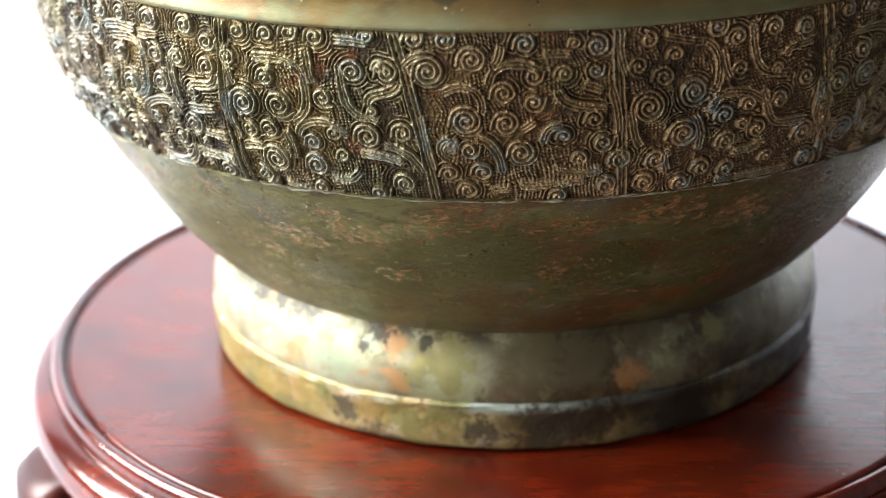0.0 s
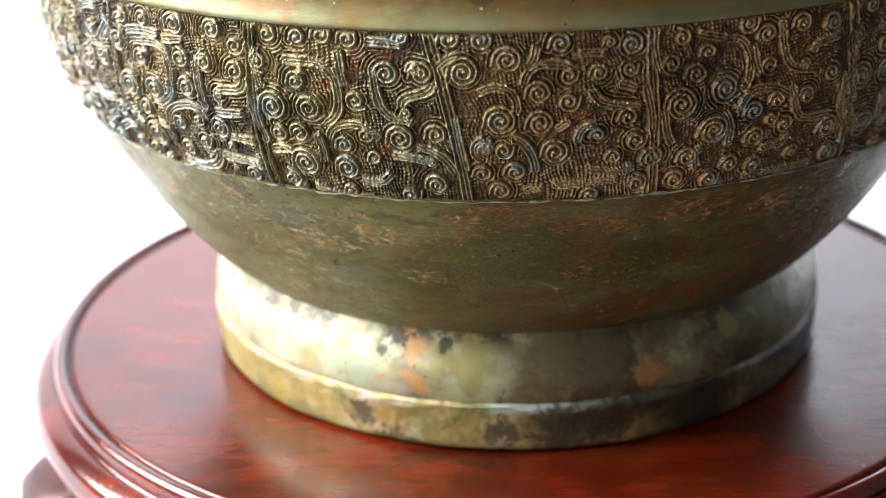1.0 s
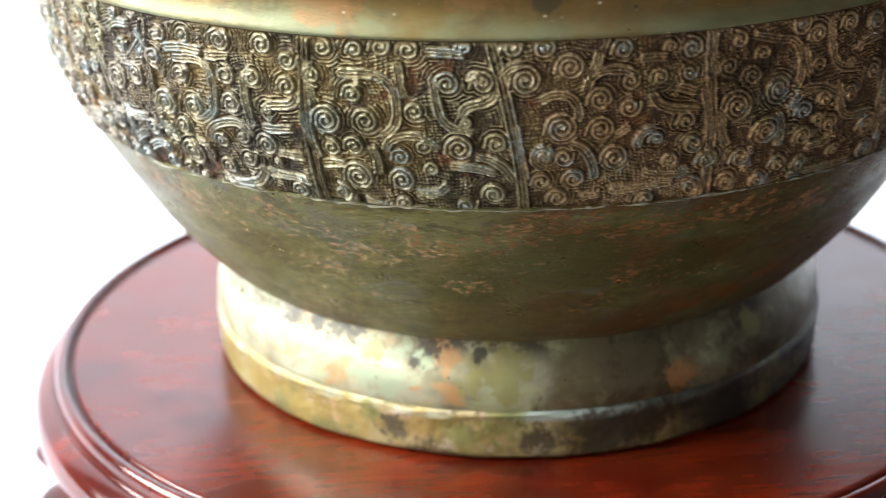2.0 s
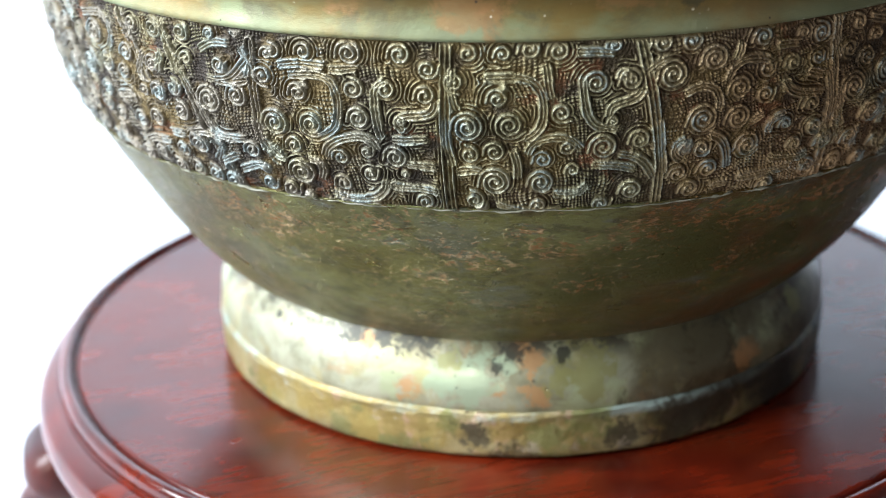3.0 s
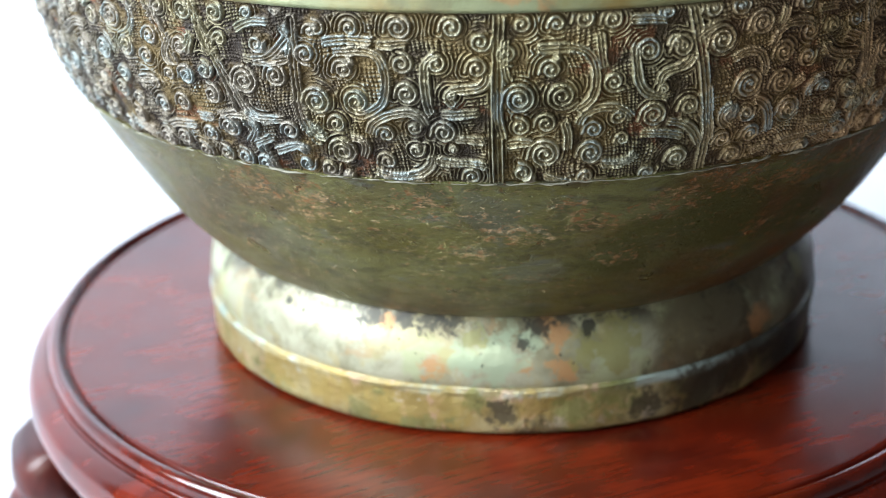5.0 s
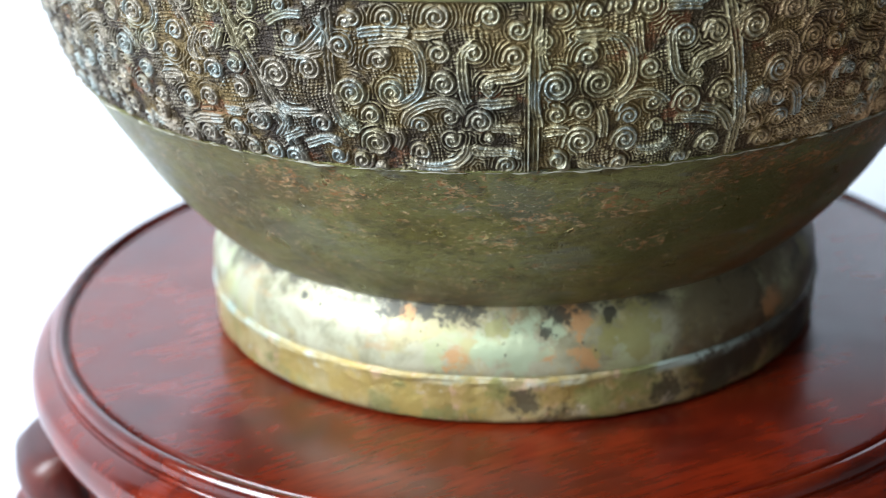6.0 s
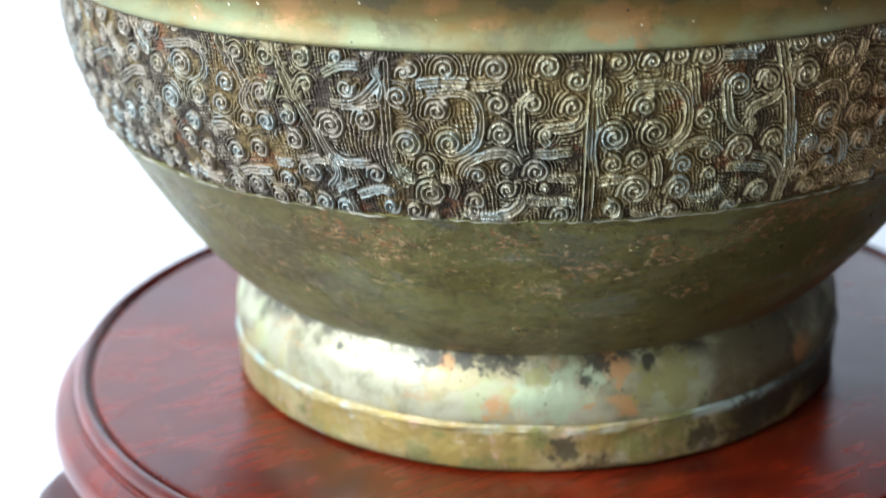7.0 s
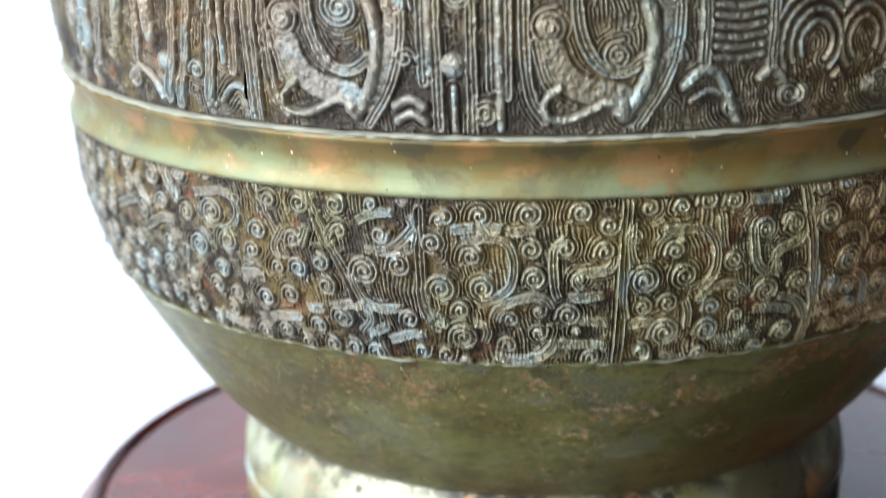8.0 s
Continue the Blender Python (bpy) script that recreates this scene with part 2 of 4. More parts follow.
def bronze_plain():
    k = Kit("bronze moulding, gold and green")
    z = k.height()
    col = k.mix(k.step(k.noise(36, 5, 0.6, k.stretch(1, 1, 2)), 0.4, 0.62), (0.145, 0.100, 0.022), (0.145, 0.165, 0.080))
    col = k.mix(k.step(k.noise(46, 6, 0.65, k.stretch(1, 1, 1.6)), 0.55, 0.66, 0, 0.8), col, (0.30, 0.16, 0.07))
    col = k.mix(k.step(k.noise(42, 7, 0.7, None, 0.4), 0.47, 0.62, 0, 0.85), col, (0.075, 0.068, 0.030))
    # Gold above and green below, with the cove's shade and highlight painted in.
    col = k.mix(k.math("MULTIPLY", k.step(z, 0.1425, 0.1465), k.step(k.noise(26, 5, 0.6, k.stretch(1, 1, 1.5)), 0.38, 0.58, 0.1, 0.85)), col, (0.125, 0.078, 0.016))
    col = k.mix(k.math("MULTIPLY", k.brown_side(), k.step(k.noise(28, 5, 0.6), 0.36, 0.58, 0.2, 0.9)), col, (0.19, 0.115, 0.035))
    low = k.math("MULTIPLY", k.step(z, 0.1385, 0.1435, 1, 0), k.step(k.noise(30, 4), 0.35, 0.6))
    col = k.mix(k.math("MULTIPLY", low, 0.7), col, (0.19, 0.22, 0.125))
    col = k.stains(col, (0.27, 0.135, 0.048), 0.55, (-58.2, 145.5, 7, 0.8, 120, 1.4), (-84, 147, 7, 0.8, 120, 1.4), (-26, 144, 10, 0.8, 120, 1.6), (-43, 149.5, 5, 0.8, 120, 1.4), (-76, 148, 6, 0.8, 120, 1.4), (-12, 150, 12, 0.8, 120, 1.6), (4, 149, 10, 0.8, 120, 1.6))
    col = k.stains(col, (0.05, 0.045, 0.022), 0.75, (-68, 149.5, 7, 0.8, 120, 1.4), (-35, 150.5, 9, 0.8, 120, 2.0), (-49, 150.5, 8, 0.8, 120, 2.0), (-20, 150.5, 7, 0.8, 120, 2.0), (-5, 146, 5, 0.8, 120, 1.5))
    spots = k.math("MULTIPLY", k.step(k.cells(300), 0.07, 0.15, 1, 0), k.step(k.noise(60, 3), 0.50, 0.56))
    col = k.mix(spots, col, k.mix(k.step(k.noise(200), 0.45, 0.55), (0.04, 0.03, 0.02), (0.6, 0.55, 0.42)))
    k.bump(k.noise(200, 7, 0.7, k.stretch(1, 1, 1.8)), 0.0003)
    return k.done(col, k.step(k.noise(60, 5), 0.3, 0.7, 0.42, 0.62), 0.35)


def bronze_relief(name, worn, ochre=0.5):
    """worn: colours of the high places, the middle and the ground of the relief; the dark ground holds grime and
    painted shade of the recesses.
    """
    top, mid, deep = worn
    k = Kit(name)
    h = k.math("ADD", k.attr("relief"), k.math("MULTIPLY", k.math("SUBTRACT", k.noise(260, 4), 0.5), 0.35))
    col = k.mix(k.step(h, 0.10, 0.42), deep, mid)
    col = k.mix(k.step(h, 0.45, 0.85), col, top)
    col = k.mix(k.math("MULTIPLY", k.brown_side(), 0.85), col, k.mix(k.step(h, 0.06, 0.5), (0.135, 0.075, 0.034), (0.370, 0.235, 0.120)))
    far = k.step(k.math("ADD", k.height(0), k.math("MULTIPLY", k.math("SUBTRACT", k.noise(26, 5, 0.6), 0.5), 0.10)), -0.100, -0.072, 1, 0)
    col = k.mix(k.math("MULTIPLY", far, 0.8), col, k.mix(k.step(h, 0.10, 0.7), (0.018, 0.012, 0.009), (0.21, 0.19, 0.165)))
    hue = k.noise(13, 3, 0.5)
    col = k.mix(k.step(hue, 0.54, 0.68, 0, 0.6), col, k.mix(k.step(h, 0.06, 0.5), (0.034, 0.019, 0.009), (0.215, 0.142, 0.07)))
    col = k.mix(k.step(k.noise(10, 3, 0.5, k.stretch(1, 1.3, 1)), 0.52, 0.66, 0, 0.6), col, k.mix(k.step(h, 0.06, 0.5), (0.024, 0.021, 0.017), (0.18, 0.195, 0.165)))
    gold = k.math("MULTIPLY", k.step(k.noise(42, 5, 0.6), 0.48, 0.60), k.step(h, 0.25, 0.6, 1, 0.15))
    col = k.mix(k.math("MULTIPLY", gold, ochre), col, (0.19, 0.135, 0.045))
    verd = k.math("MULTIPLY", k.step(k.noise(75, 5, 0.6), 0.50, 0.60), k.step(h, 0.3, 0.65))
    col = k.mix(k.math("MULTIPLY", verd, 0.8), col, (0.205, 0.255, 0.255))
    moss = k.math("MULTIPLY", k.step(k.noise(34, 6, 0.65, k.stretch(1.2, 1, 1)), 0.52, 0.62), k.step(h, 0.15, 0.4))
    col = k.mix(k.math("MULTIPLY", moss, ochre), col, (0.205, 0.19, 0.095))
    # Random dark patches, strongest in the low places.
    dark_lows = k.math("MULTIPLY", k.step(k.noise(48, 7, 0.7, k.stretch(1, 1.1, 1.2)), 0.53, 0.62), k.step(h, 0.35, 0.75, 1, 0.25))
    col = k.mix(k.math("MULTIPLY", dark_lows, 0.6), col, (0.022, 0.017, 0.012))
    rust = k.math("MULTIPLY", k.step(k.noise(60, 6, 0.7), 0.58, 0.66), k.step(h, 0.15, 0.5, 1, 0.1))
    col = k.mix(k.math("MULTIPLY", rust, 0.7), col, (0.17, 0.07, 0.03))
    k.bump(k.math("ADD", k.noise(900, 4, 0.6), k.math("MULTIPLY", k.noise(330, 5, 0.65), 1.2)), 0.0005)
    rough = k.step(h, 0.1, 0.9, 0.52, 0.34)
    return k.done(col, rough, 0.5)


def lacquered_wood(name, dark, gloss=(0.16, 0.26), ior=1.45):
    k = Kit(name)
    grain = k.noise(1.0, 5, 0.6, k.stretch(50, 420, 200, 0.55))
    cloud = k.noise(40, 4, 0.55, k.stretch(0.8, 1.3, 1, 0.55))
    col = k.mix(k.step(cloud, 0.28, 0.72), (0.034 * dark, 0.0024 * dark, 0.0010 * dark), (0.125 * dark, 0.0105 * dark, 0.0022 * dark))
    col = k.mix(k.step(k.noise(11, 3, 0.5), 0.36, 0.70, 0, 0.5), col, (0.185 * dark, 0.025 * dark, 0.0045 * dark))
    col = k.mix(k.step(grain, 0.36, 0.74, 0, 0.5), col, (0.020, 0.0020, 0.0011))
    dust = k.math("MULTIPLY", k.step(k.cells(190, k.stretch(1, 1.6, 1, 0.5)), 0.05, 0.15, 1, 0), k.step(k.noise(24, 4, 0.6), 0.60, 0.66))
    col = k.mix(k.math("MULTIPLY", dust, 0.55), col, (0.45, 0.36, 0.33))
    smear = k.noise(26, 6, 0.7, None, 0.4)
    k.bump(k.math("ADD", k.math("MULTIPLY", grain, 0.6), k.math("MULTIPLY", k.noise(60, 4), 0.6)), 0.0005, 0.2)
    return k.done(col, 0.45, 0.0, Coat_Weight=1.0, Coat_IOR=ior, Coat_Roughness=k.step(smear, 0.3, 0.7, *gloss), Specular_IOR_Level=0.0)


def matte(name, colour, rough=0.8, scale=8.0):
    k = Kit(name)
    col = k.mix(k.step(k.noise(scale, 5), 0.3, 0.7), colour, tuple(c * 0.94 for c in colour))
    k.bump(k.noise(scale * 60, 3), 0.0004, 0.4)
    return k.done(col, rough)


BODY, FOOT, BASE, PLAIN = bronze_body(), bronze_foot(), bronze_base(), bronze_plain()
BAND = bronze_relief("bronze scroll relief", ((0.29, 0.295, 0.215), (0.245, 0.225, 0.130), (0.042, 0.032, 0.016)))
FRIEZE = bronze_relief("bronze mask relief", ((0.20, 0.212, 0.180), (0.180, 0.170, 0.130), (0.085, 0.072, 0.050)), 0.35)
LIP = matte("pale bronze edge, patina and painted glint", (0.27, 0.27, 0.21), 0.6, 160)
RIM = lacquered_wood("red lacquered rosewood, polished rim", 1.0, (0.12, 0.18), 1.6)
WOOD, WOOD_DARK = lacquered_wood("red lacquered rosewood", 1.0), lacquered_wood("red lacquered rosewood, legs", 0.8, (0.34, 0.46))
PAPER, WALL, FELT = matte("cool white backdrop paper", (0.60, 0.64, 0.70), 0.9), matte("grey room paint", (0.16, 0.16, 0.17), 0.9, 3), matte("grey table cloth", (0.12, 0.12, 0.125), 0.9, 12)

# ---- builders ----
def link_mesh(name, me, material, parent, label=""):
    me.materials.append(material)
    me.polygons.foreach_set("use_smooth", np.ones(len(me.polygons), dtype=bool))
    ob = new(name, me)
    ob.parent = parent
    return tagged(ob, label)


def part(name, bm, material, parent, label=""):
    me = bpy.data.meshes.new(name)
    bmesh.ops.recalc_face_normals(bm, faces=bm.faces)
    bm.to_mesh(me)
    bm.free()
    return link_mesh(name, me, material, parent, label)


def thing(name, label, category, at=(0, 0, 0), kind="", group=""):
    ob = new(name)
    ob.empty_display_size = 0.02
    ob.location = at
    return tagged(ob, label, category, group, kind)


def sheet_mesh(name, xyz, closed=False, relief=None):
    """A mesh from a grid of places, rows by columns; closed joins the last column to the first."""
    rows, cols = xyz.shape[:2]
    idx = np.arange(rows * cols).reshape(rows, cols)
    if closed:
        idx = np.concatenate([idx, idx[:, :1]], 1)
    quads = np.stack([idx[:-1, :-1], idx[:-1, 1:], idx[1:, 1:], idx[1:, :-1]], -1).reshape(-1, 4)
    me = bpy.data.meshes.new(name)
    me.vertices.add(rows * cols)
    me.vertices.foreach_set("co", xyz.reshape(-1).astype(np.float32))
    me.loops.add(quads.size)
    me.loops.foreach_set("vertex_index", quads.reshape(-1).astype(np.int32))
    me.polygons.add(len(quads))
    me.polygons.foreach_set("loop_start", np.arange(0, quads.size, 4, dtype=np.int32))
    if relief is not None:
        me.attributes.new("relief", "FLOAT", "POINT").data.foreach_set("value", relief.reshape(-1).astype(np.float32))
    me.update(calc_edges=True)
    me.validate()
    return me


def round_off(points, times=2):
    """Corner-cut a profile, ends kept."""
    p = np.array(points, float)
    for _ in range(times):
        a, b = p[:-1] * 0.75 + p[1:] * 0.25, p[:-1] * 0.25 + p[1:] * 0.75
        p = np.concatenate([p[:1], np.stack([a, b], 1).reshape(-1, 2), p[-1:]])
    return p


def turned(name, profile, material, parent, label="", cols=192, wobble=0.0, nicks=0.0):
    """A turned part: the profile (radius, height) swept once round the axis."""
    prof = np.array(profile)
    az = np.linspace(0, 2 * np.pi, cols, endpoint=False)
    r = prof[:, :1] + wobble * (np.sin(3 * az + 0.7) + 0.6 * np.sin(7 * az + 2) + 0.4 * np.sin(13 * az))[None]
    z = np.repeat(prof[:, 1:], cols, 1)
    if nicks:
        r = r + nicks * (smooth_noise(r.shape, 3, 3) - 0.5) + nicks * (smooth_noise(r.shape, 9, 4) - 0.5)
        z = z + 0.6 * nicks * (smooth_noise(r.shape, 4, 6) - 0.5)
    xyz = np.stack([r * np.sin(az), -r * np.cos(az), z], -1)
    return link_mesh(name, sheet_mesh(name, xyz, True), material, parent, label)


# the vessel's outer wall: height and radius
WALL_Z = np.array([0.036, 0.040, 0.055, 0.070, 0.085, 0.100, 0.115, 0.130, 0.145, 0.160, 0.180, 0.200, 0.220])
WALL_R = np.array([0.0955, 0.1008, 0.1140, 0.1234, 0.1326, 0.1402, 0.1447, 0.1462, 0.1469, 0.1488, 0.1511, 0.1505, 0.1450])
_wall = round_off(np.stack([WALL_R, WALL_Z], 1), 3)


def wall(z):
    return np.interp(z, _wall[:, 1], _wall[:, 0])

from mathutils.kdtree import KDTree


# ---- cast relief, drawn as strokes in millimetres along and up the band ----
def spiral(u, v, r, start=180, hand=-1):
    """A curl that winds inwards from the bearing of its open end, with a short tail."""
    turns = max(1.35, r / 1.6)
    s = np.linspace(0, 1, int(60 * turns))
    a = radians(start) + hand * 2 * np.pi * turns * s
    rr = r * (1 - 0.84 * s)
    body = np.stack([u + rr * np.cos(a), v + rr * np.sin(a)], 1)
    way = body[0] - body[3]
    tail = body[0] + way / np.hypot(*way) * np.linspace(1.0, 0.0, 14)[:, None] * r * 0.4
    return np.concatenate([tail, body])


def stroke(*points):
    p = round_off(points, 3)
    seg = np.hypot(*np.diff(p, axis=0).T)
    s = np.concatenate([[0], np.cumsum(seg)])
    t = np.arange(0, s[-1], 0.2)
    return np.stack([np.interp(t, s, p[:, 0]), np.interp(t, s, p[:, 1])], 1)


def away(grid, strokes, taper=0.0):
    """Distance from each place of the grid to the nearest of the strokes; with taper also a weight that fades over that length at the strokes' ends."""
    pts = np.concatenate(strokes)
    tree = KDTree(len(pts))
    for i, (x, y) in enumerate(pts.tolist()):
        tree.insert((x, y, 0), i)
    tree.balance()
    found = [tree.find((x, y, 0)) for x, y in grid.tolist()]
    d = np.array([f[2] for f in found])
    if not taper:
        return d
    ends = []
    for path in strokes:
        n = np.arange(len(path)) * 0.2
        ends.append(np.clip(np.minimum(n, n[-1] - n) / taper, 0, 1))
    return d, np.concatenate(ends)[[f[1] for f in found]]


def smooth_noise(shape, step, seed):
    """Soft random field between 0 and 1 over a grid, with blobs about step cells wide."""
    rng = np.random.RandomState(seed)
    n0, n1 = shape[0] // step + 3, shape[1] // step + 3
    c = rng.rand(n0, n1)
    y, x = np.linspace(0, n0 - 1.001, shape[0]), np.linspace(0, n1 - 1.001, shape[1])
    y0, x0 = y.astype(int), x.astype(int)
    fy, fx = (y - y0)[:, None], (x - x0)[None]
    fy, fx = fy * fy * (3 - 2 * fy), fx * fx * (3 - 2 * fx)
    top = c[y0][:, x0] * (1 - fx) + c[y0][:, x0 + 1] * fx
    low = c[y0 + 1][:, x0] * (1 - fx) + c[y0 + 1][:, x0 + 1] * fx
    return top * (1 - fy) + low * fy


def carve(u0, u1, v0, v1, step, curls, rails, bosses, fine=1.02, cords=(), ground=0.62, seams=(), thin=False):
    """The relief's height in millimetres over a rectangle: curls are round cords, rails are ribbons, between them a ground of fine lines."""
    us, vs = np.arange(u0, u1 + step / 2, step), np.arange(v0, v1 + step / 2, step)
    grid = np.stack(np.meshgrid(us, vs), -1).reshape(-1, 2)
    shape = (len(vs), len(us))
    dc = away(grid, [spiral(*c) for c in curls])
    dr, ribbon = away(grid, rails, 1.2)
    cord = 1.0 * np.sqrt(np.maximum(0, 1 - (dc / 0.50) ** 2))
    if thin:
        twin = 0.80 * (np.exp(-(((dr - 0.86) / 0.29) ** 2)) + np.exp(-((dr / 0.29) ** 2))) + 0.40 * np.exp(-((dr / 1.3) ** 6))
        twin = twin * ribbon
    else:
        twin = 0.62 * np.maximum(np.exp(-(((dr - 1.05) / 0.30) ** 2)), np.exp(-((dr / 0.32) ** 2))) + 0.58 * np.exp(-((dr / 1.55) ** 6))
    mound = np.zeros(shape)
    for spots, dish in ((curls, True), (bosses, False)):
        for u, v, r, *rest in spots:
            i0, i1 = np.searchsorted(us, (u - 1.3 * r, u + 1.3 * r))
            j0, j1 = np.searchsorted(vs, (v - 1.3 * r, v + 1.3 * r))
            q = np.hypot(us[None, i0:i1] - u, vs[j0:j1, None] - v)
            if dish:
                knob = np.maximum((0.34 + 0.07 * r) * np.clip(1 - (q / (r * 1.15)) ** 4, 0, 1), 1.45 * np.clip(1 - (q / (0.16 * r + 0.25)) ** 2, 0, 1))
            else:
                knob = rest[0] * np.sqrt(np.clip(1 - (q / r) ** 2, 0, 1))
            mound[j0:j1, i0:i1] = np.maximum(mound[j0:j1, i0:i1], knob)
    mound = mound.reshape(-1)
    d = np.minimum(dc, dr + 2.0 * (1 - ribbon)) if thin else np.minimum(dc, dr)
    if len(seams):
        ds = away(grid, seams)
        twin = np.maximum(twin, 0.62 * np.exp(-(((ds - 1.15) / 0.28) ** 2)) + 0.62 * np.exp(-((ds / 0.30) ** 2)) + 0.34 * np.exp(-((ds / 1.7) ** 6)))
        d = np.minimum(d, ds)
    bulk = np.zeros(len(grid))
    for path, half, high, flat in cords:
        q = away(grid, [path])
        bulk = np.maximum(bulk, high * np.maximum(0, 1 - (q / half) ** flat) ** 0.5)
        d = np.minimum(d, np.maximum(q - half + 0.5, 0))
    rip = smooth_noise(shape, int(9 / step), 5).reshape(-1)
    lines = 1.25 * ground * (0.5 - 0.5 * np.cos(2 * np.pi * (d + 0.25 * rip) / fine)) * np.clip((d - 0.7) / 0.3, 0, 1)
    wu, wv = grid[:, 0] + 2.2 * smooth_noise(shape, int(7 / step), 21).reshape(-1), grid[:, 1] + 2.2 * smooth_noise(shape, int(7 / step), 22).reshape(-1)
    dots = (0.8 + 0.9 * smooth_noise(shape, int(1.2 / step), 23).reshape(-1)) * ground * np.abs(np.cos(np.pi * (wu + 0.12 * wv) / 1.05) * np.cos(np.pi * (wv - 0.1 * wu) / 0.98)) ** 0.7 * np.clip((d - 0.6) / 0.4, 0, 1)
    lines = np.where(smooth_noise(shape, int(6 / step), 8).reshape(-1) + (0.22 * np.clip(d - 1.6, 0, 1.4) if thin else 0) > 0.58, dots, 1.15 * lines)
    lines = lines * np.clip(2.0 * smooth_noise(shape, int(5 / step), 31).reshape(-1), 0.35, 1.15)
    cord, twin = 1.12 * cord, 1.12 * twin
    h = np.maximum(np.maximum(cord + 0.75 * mound, twin + 0.35 * mound), mound)
    h = np.maximum(h, bulk) + lines * np.clip(1 - 0.6 * mound, 0, 1)
    return h.reshape(shape)


# the scroll band, panel by panel: curls are (along, up, radius, bearing of the open end), rails are ribbons
Q_CURLS = [(-117.3, 132.4, 2.1, 90), (-108.7, 133, 2.4), (-96.6, 133.5, 3.4), (-84, 133.8, 2.9), (-108.4, 114.1, 3.6, -45), (-119, 113.4, 3.9), (-95.5, 116.8, 3), (-88, 124.7, 2.6), (-78.2, 123.6, 2.7), (-84.7, 116.6, 1.6)]
Q_CURLS += [(-86.9, 106.5, 3.3), (-101.8, 105.4, 2.5), (-94.4, 107.5, 1.8, 0), (-114.2, 99.6, 4), (-102.7, 97.4, 2.7), (-94.4, 101.2, 2.1, 0), (-80.6, 93.5, 2.5), (-84.7, 101.7, 1.2), (-120.7, 125.6, 2.8, -90)]
Q_RAILS = [stroke((-113.7, 126.5), (-102.8, 127.7), (-100.1, 122.1), (-101, 114.7), (-104.3, 111.9), (-107.5, 110.6)), stroke((-124.5, 114.1), (-124, 106.8), (-120.7, 103.4), (-117.5, 103.4)),
           stroke((-86.9, 127.6), (-90.5, 125.1), (-91, 122.5), (-90.5, 113.6), (-89.3, 111.1)), stroke((-75.9, 122.8), (-76, 120.2), (-77.8, 118.4), (-84.6, 118), (-85.7, 115.9), (-83.5, 113.5)),
           stroke((-84.9, 104.8), (-80.3, 104.4), (-76.3, 104)), stroke((-106.4, 104.8), (-104.8, 108.7), (-99, 111.6), (-93.2, 111.9), (-90.8, 107.5))]
Q_RAILS += [stroke((-106.8, 94.3), (-102.2, 92.9), (-95, 93.4), (-91, 96.4), (-90.4, 100.1)), stroke((-89.8, 98.9), (-87.1, 97.5), (-79.6, 97.4), (-76, 96.5)),
           stroke((-111.8, 104), (-108, 103.6), (-107.4, 101.1), (-109.3, 97.4)), stroke((-94.3, 129.2), (-94.3, 129.8), (-99.9, 128.8), (-102.7, 129.1)),
           stroke((-87.9, 111.3), (-81.6, 111.5), (-77.4, 112.1)), stroke((-115.9, 89.2), (-102.4, 89.7), (-92.5, 91.3)),
           stroke((-116.5, 128.9), (-109.8, 130.1), (-102.7, 129.7))]
P_CURLS = [(-67.6, 134.3, 2.3, 90), (-71, 127, 2.7, -90), (-59.3, 134.2, 2.1), (-46.1, 134.7, 2.8), (-32.8, 135.5, 2), (-57.9, 116.1, 3.8, -45), (-68.2, 115.6, 4.1), (-45.3, 119, 2.7, -60), (-37, 126.4, 3.1), (-28.4, 126.6, 3)]
P_CURLS += [(-34.7, 109.3, 3.6), (-49.8, 106.5, 2.5), (-43.8, 109.7, 2.1, 0), (-61.8, 100.4, 4.2), (-50.1, 100, 3.5), (-42.1, 103.2, 1.9), (-26.5, 96.3, 3.1), (-50.6, 92.7, 2.1), (-32.6, 116.3, 1.4)]
P_RAILS = [stroke((-64.2, 128.2), (-54.3, 128.5), (-50.2, 125.7), (-49.2, 118.5), (-51, 114), (-54.6, 111.9)), stroke((-73.3, 118.4), (-73.6, 110), (-72.1, 104)),
           stroke((-40.4, 128.7), (-39.6, 119.3), (-36.9, 114.9), (-30.8, 113.8)), stroke((-25.4, 124.6), (-26.9, 121.8), (-33.5, 120.3), (-33.6, 116.9)),
           stroke((-31.1, 107.3), (-24.3, 105.7), (-20.4, 98.7)), stroke((-53.8, 107.4), (-52.5, 111), (-47.8, 112.7), (-42.9, 112.3), (-39.7, 108.6)),
           stroke((-72.1, 103), (-67.1, 103.9), (-64.3, 103.2)), stroke((-57.3, 109.7), (-55.8, 105.6), (-56.1, 100.6)),
           stroke((-47.3, 96.5), (-41.2, 96.1), (-37.9, 99.4)), stroke((-71.4, 131.3), (-71.9, 122.8), (-70.3, 119.1)),
           stroke((-42.3, 134.4), (-36.9, 134.3), (-32.1, 133.6)), stroke((-62, 93.6), (-54.3, 90.5), (-43.5, 90.7)),
           stroke((-37.8, 104.4), (-30.3, 103.9), (-25.5, 102.3)), stroke((-49, 132), (-48.3, 124.9), (-47.4, 122))]
B_CURLS = [(-18.2, 127.2, 3.9), (-7.6, 130.2, 3.6), (4.9, 134.1, 2.7), (16.7, 133.8, 1.6), (-9.5, 114.6, 4.1), (0.3, 113.8, 3.5), (-0.2, 121.7, 3.2), (7, 126, 2.3, 0), (7.1, 119.3, 2.7, 0), (14.3, 126.3, 2.4)]
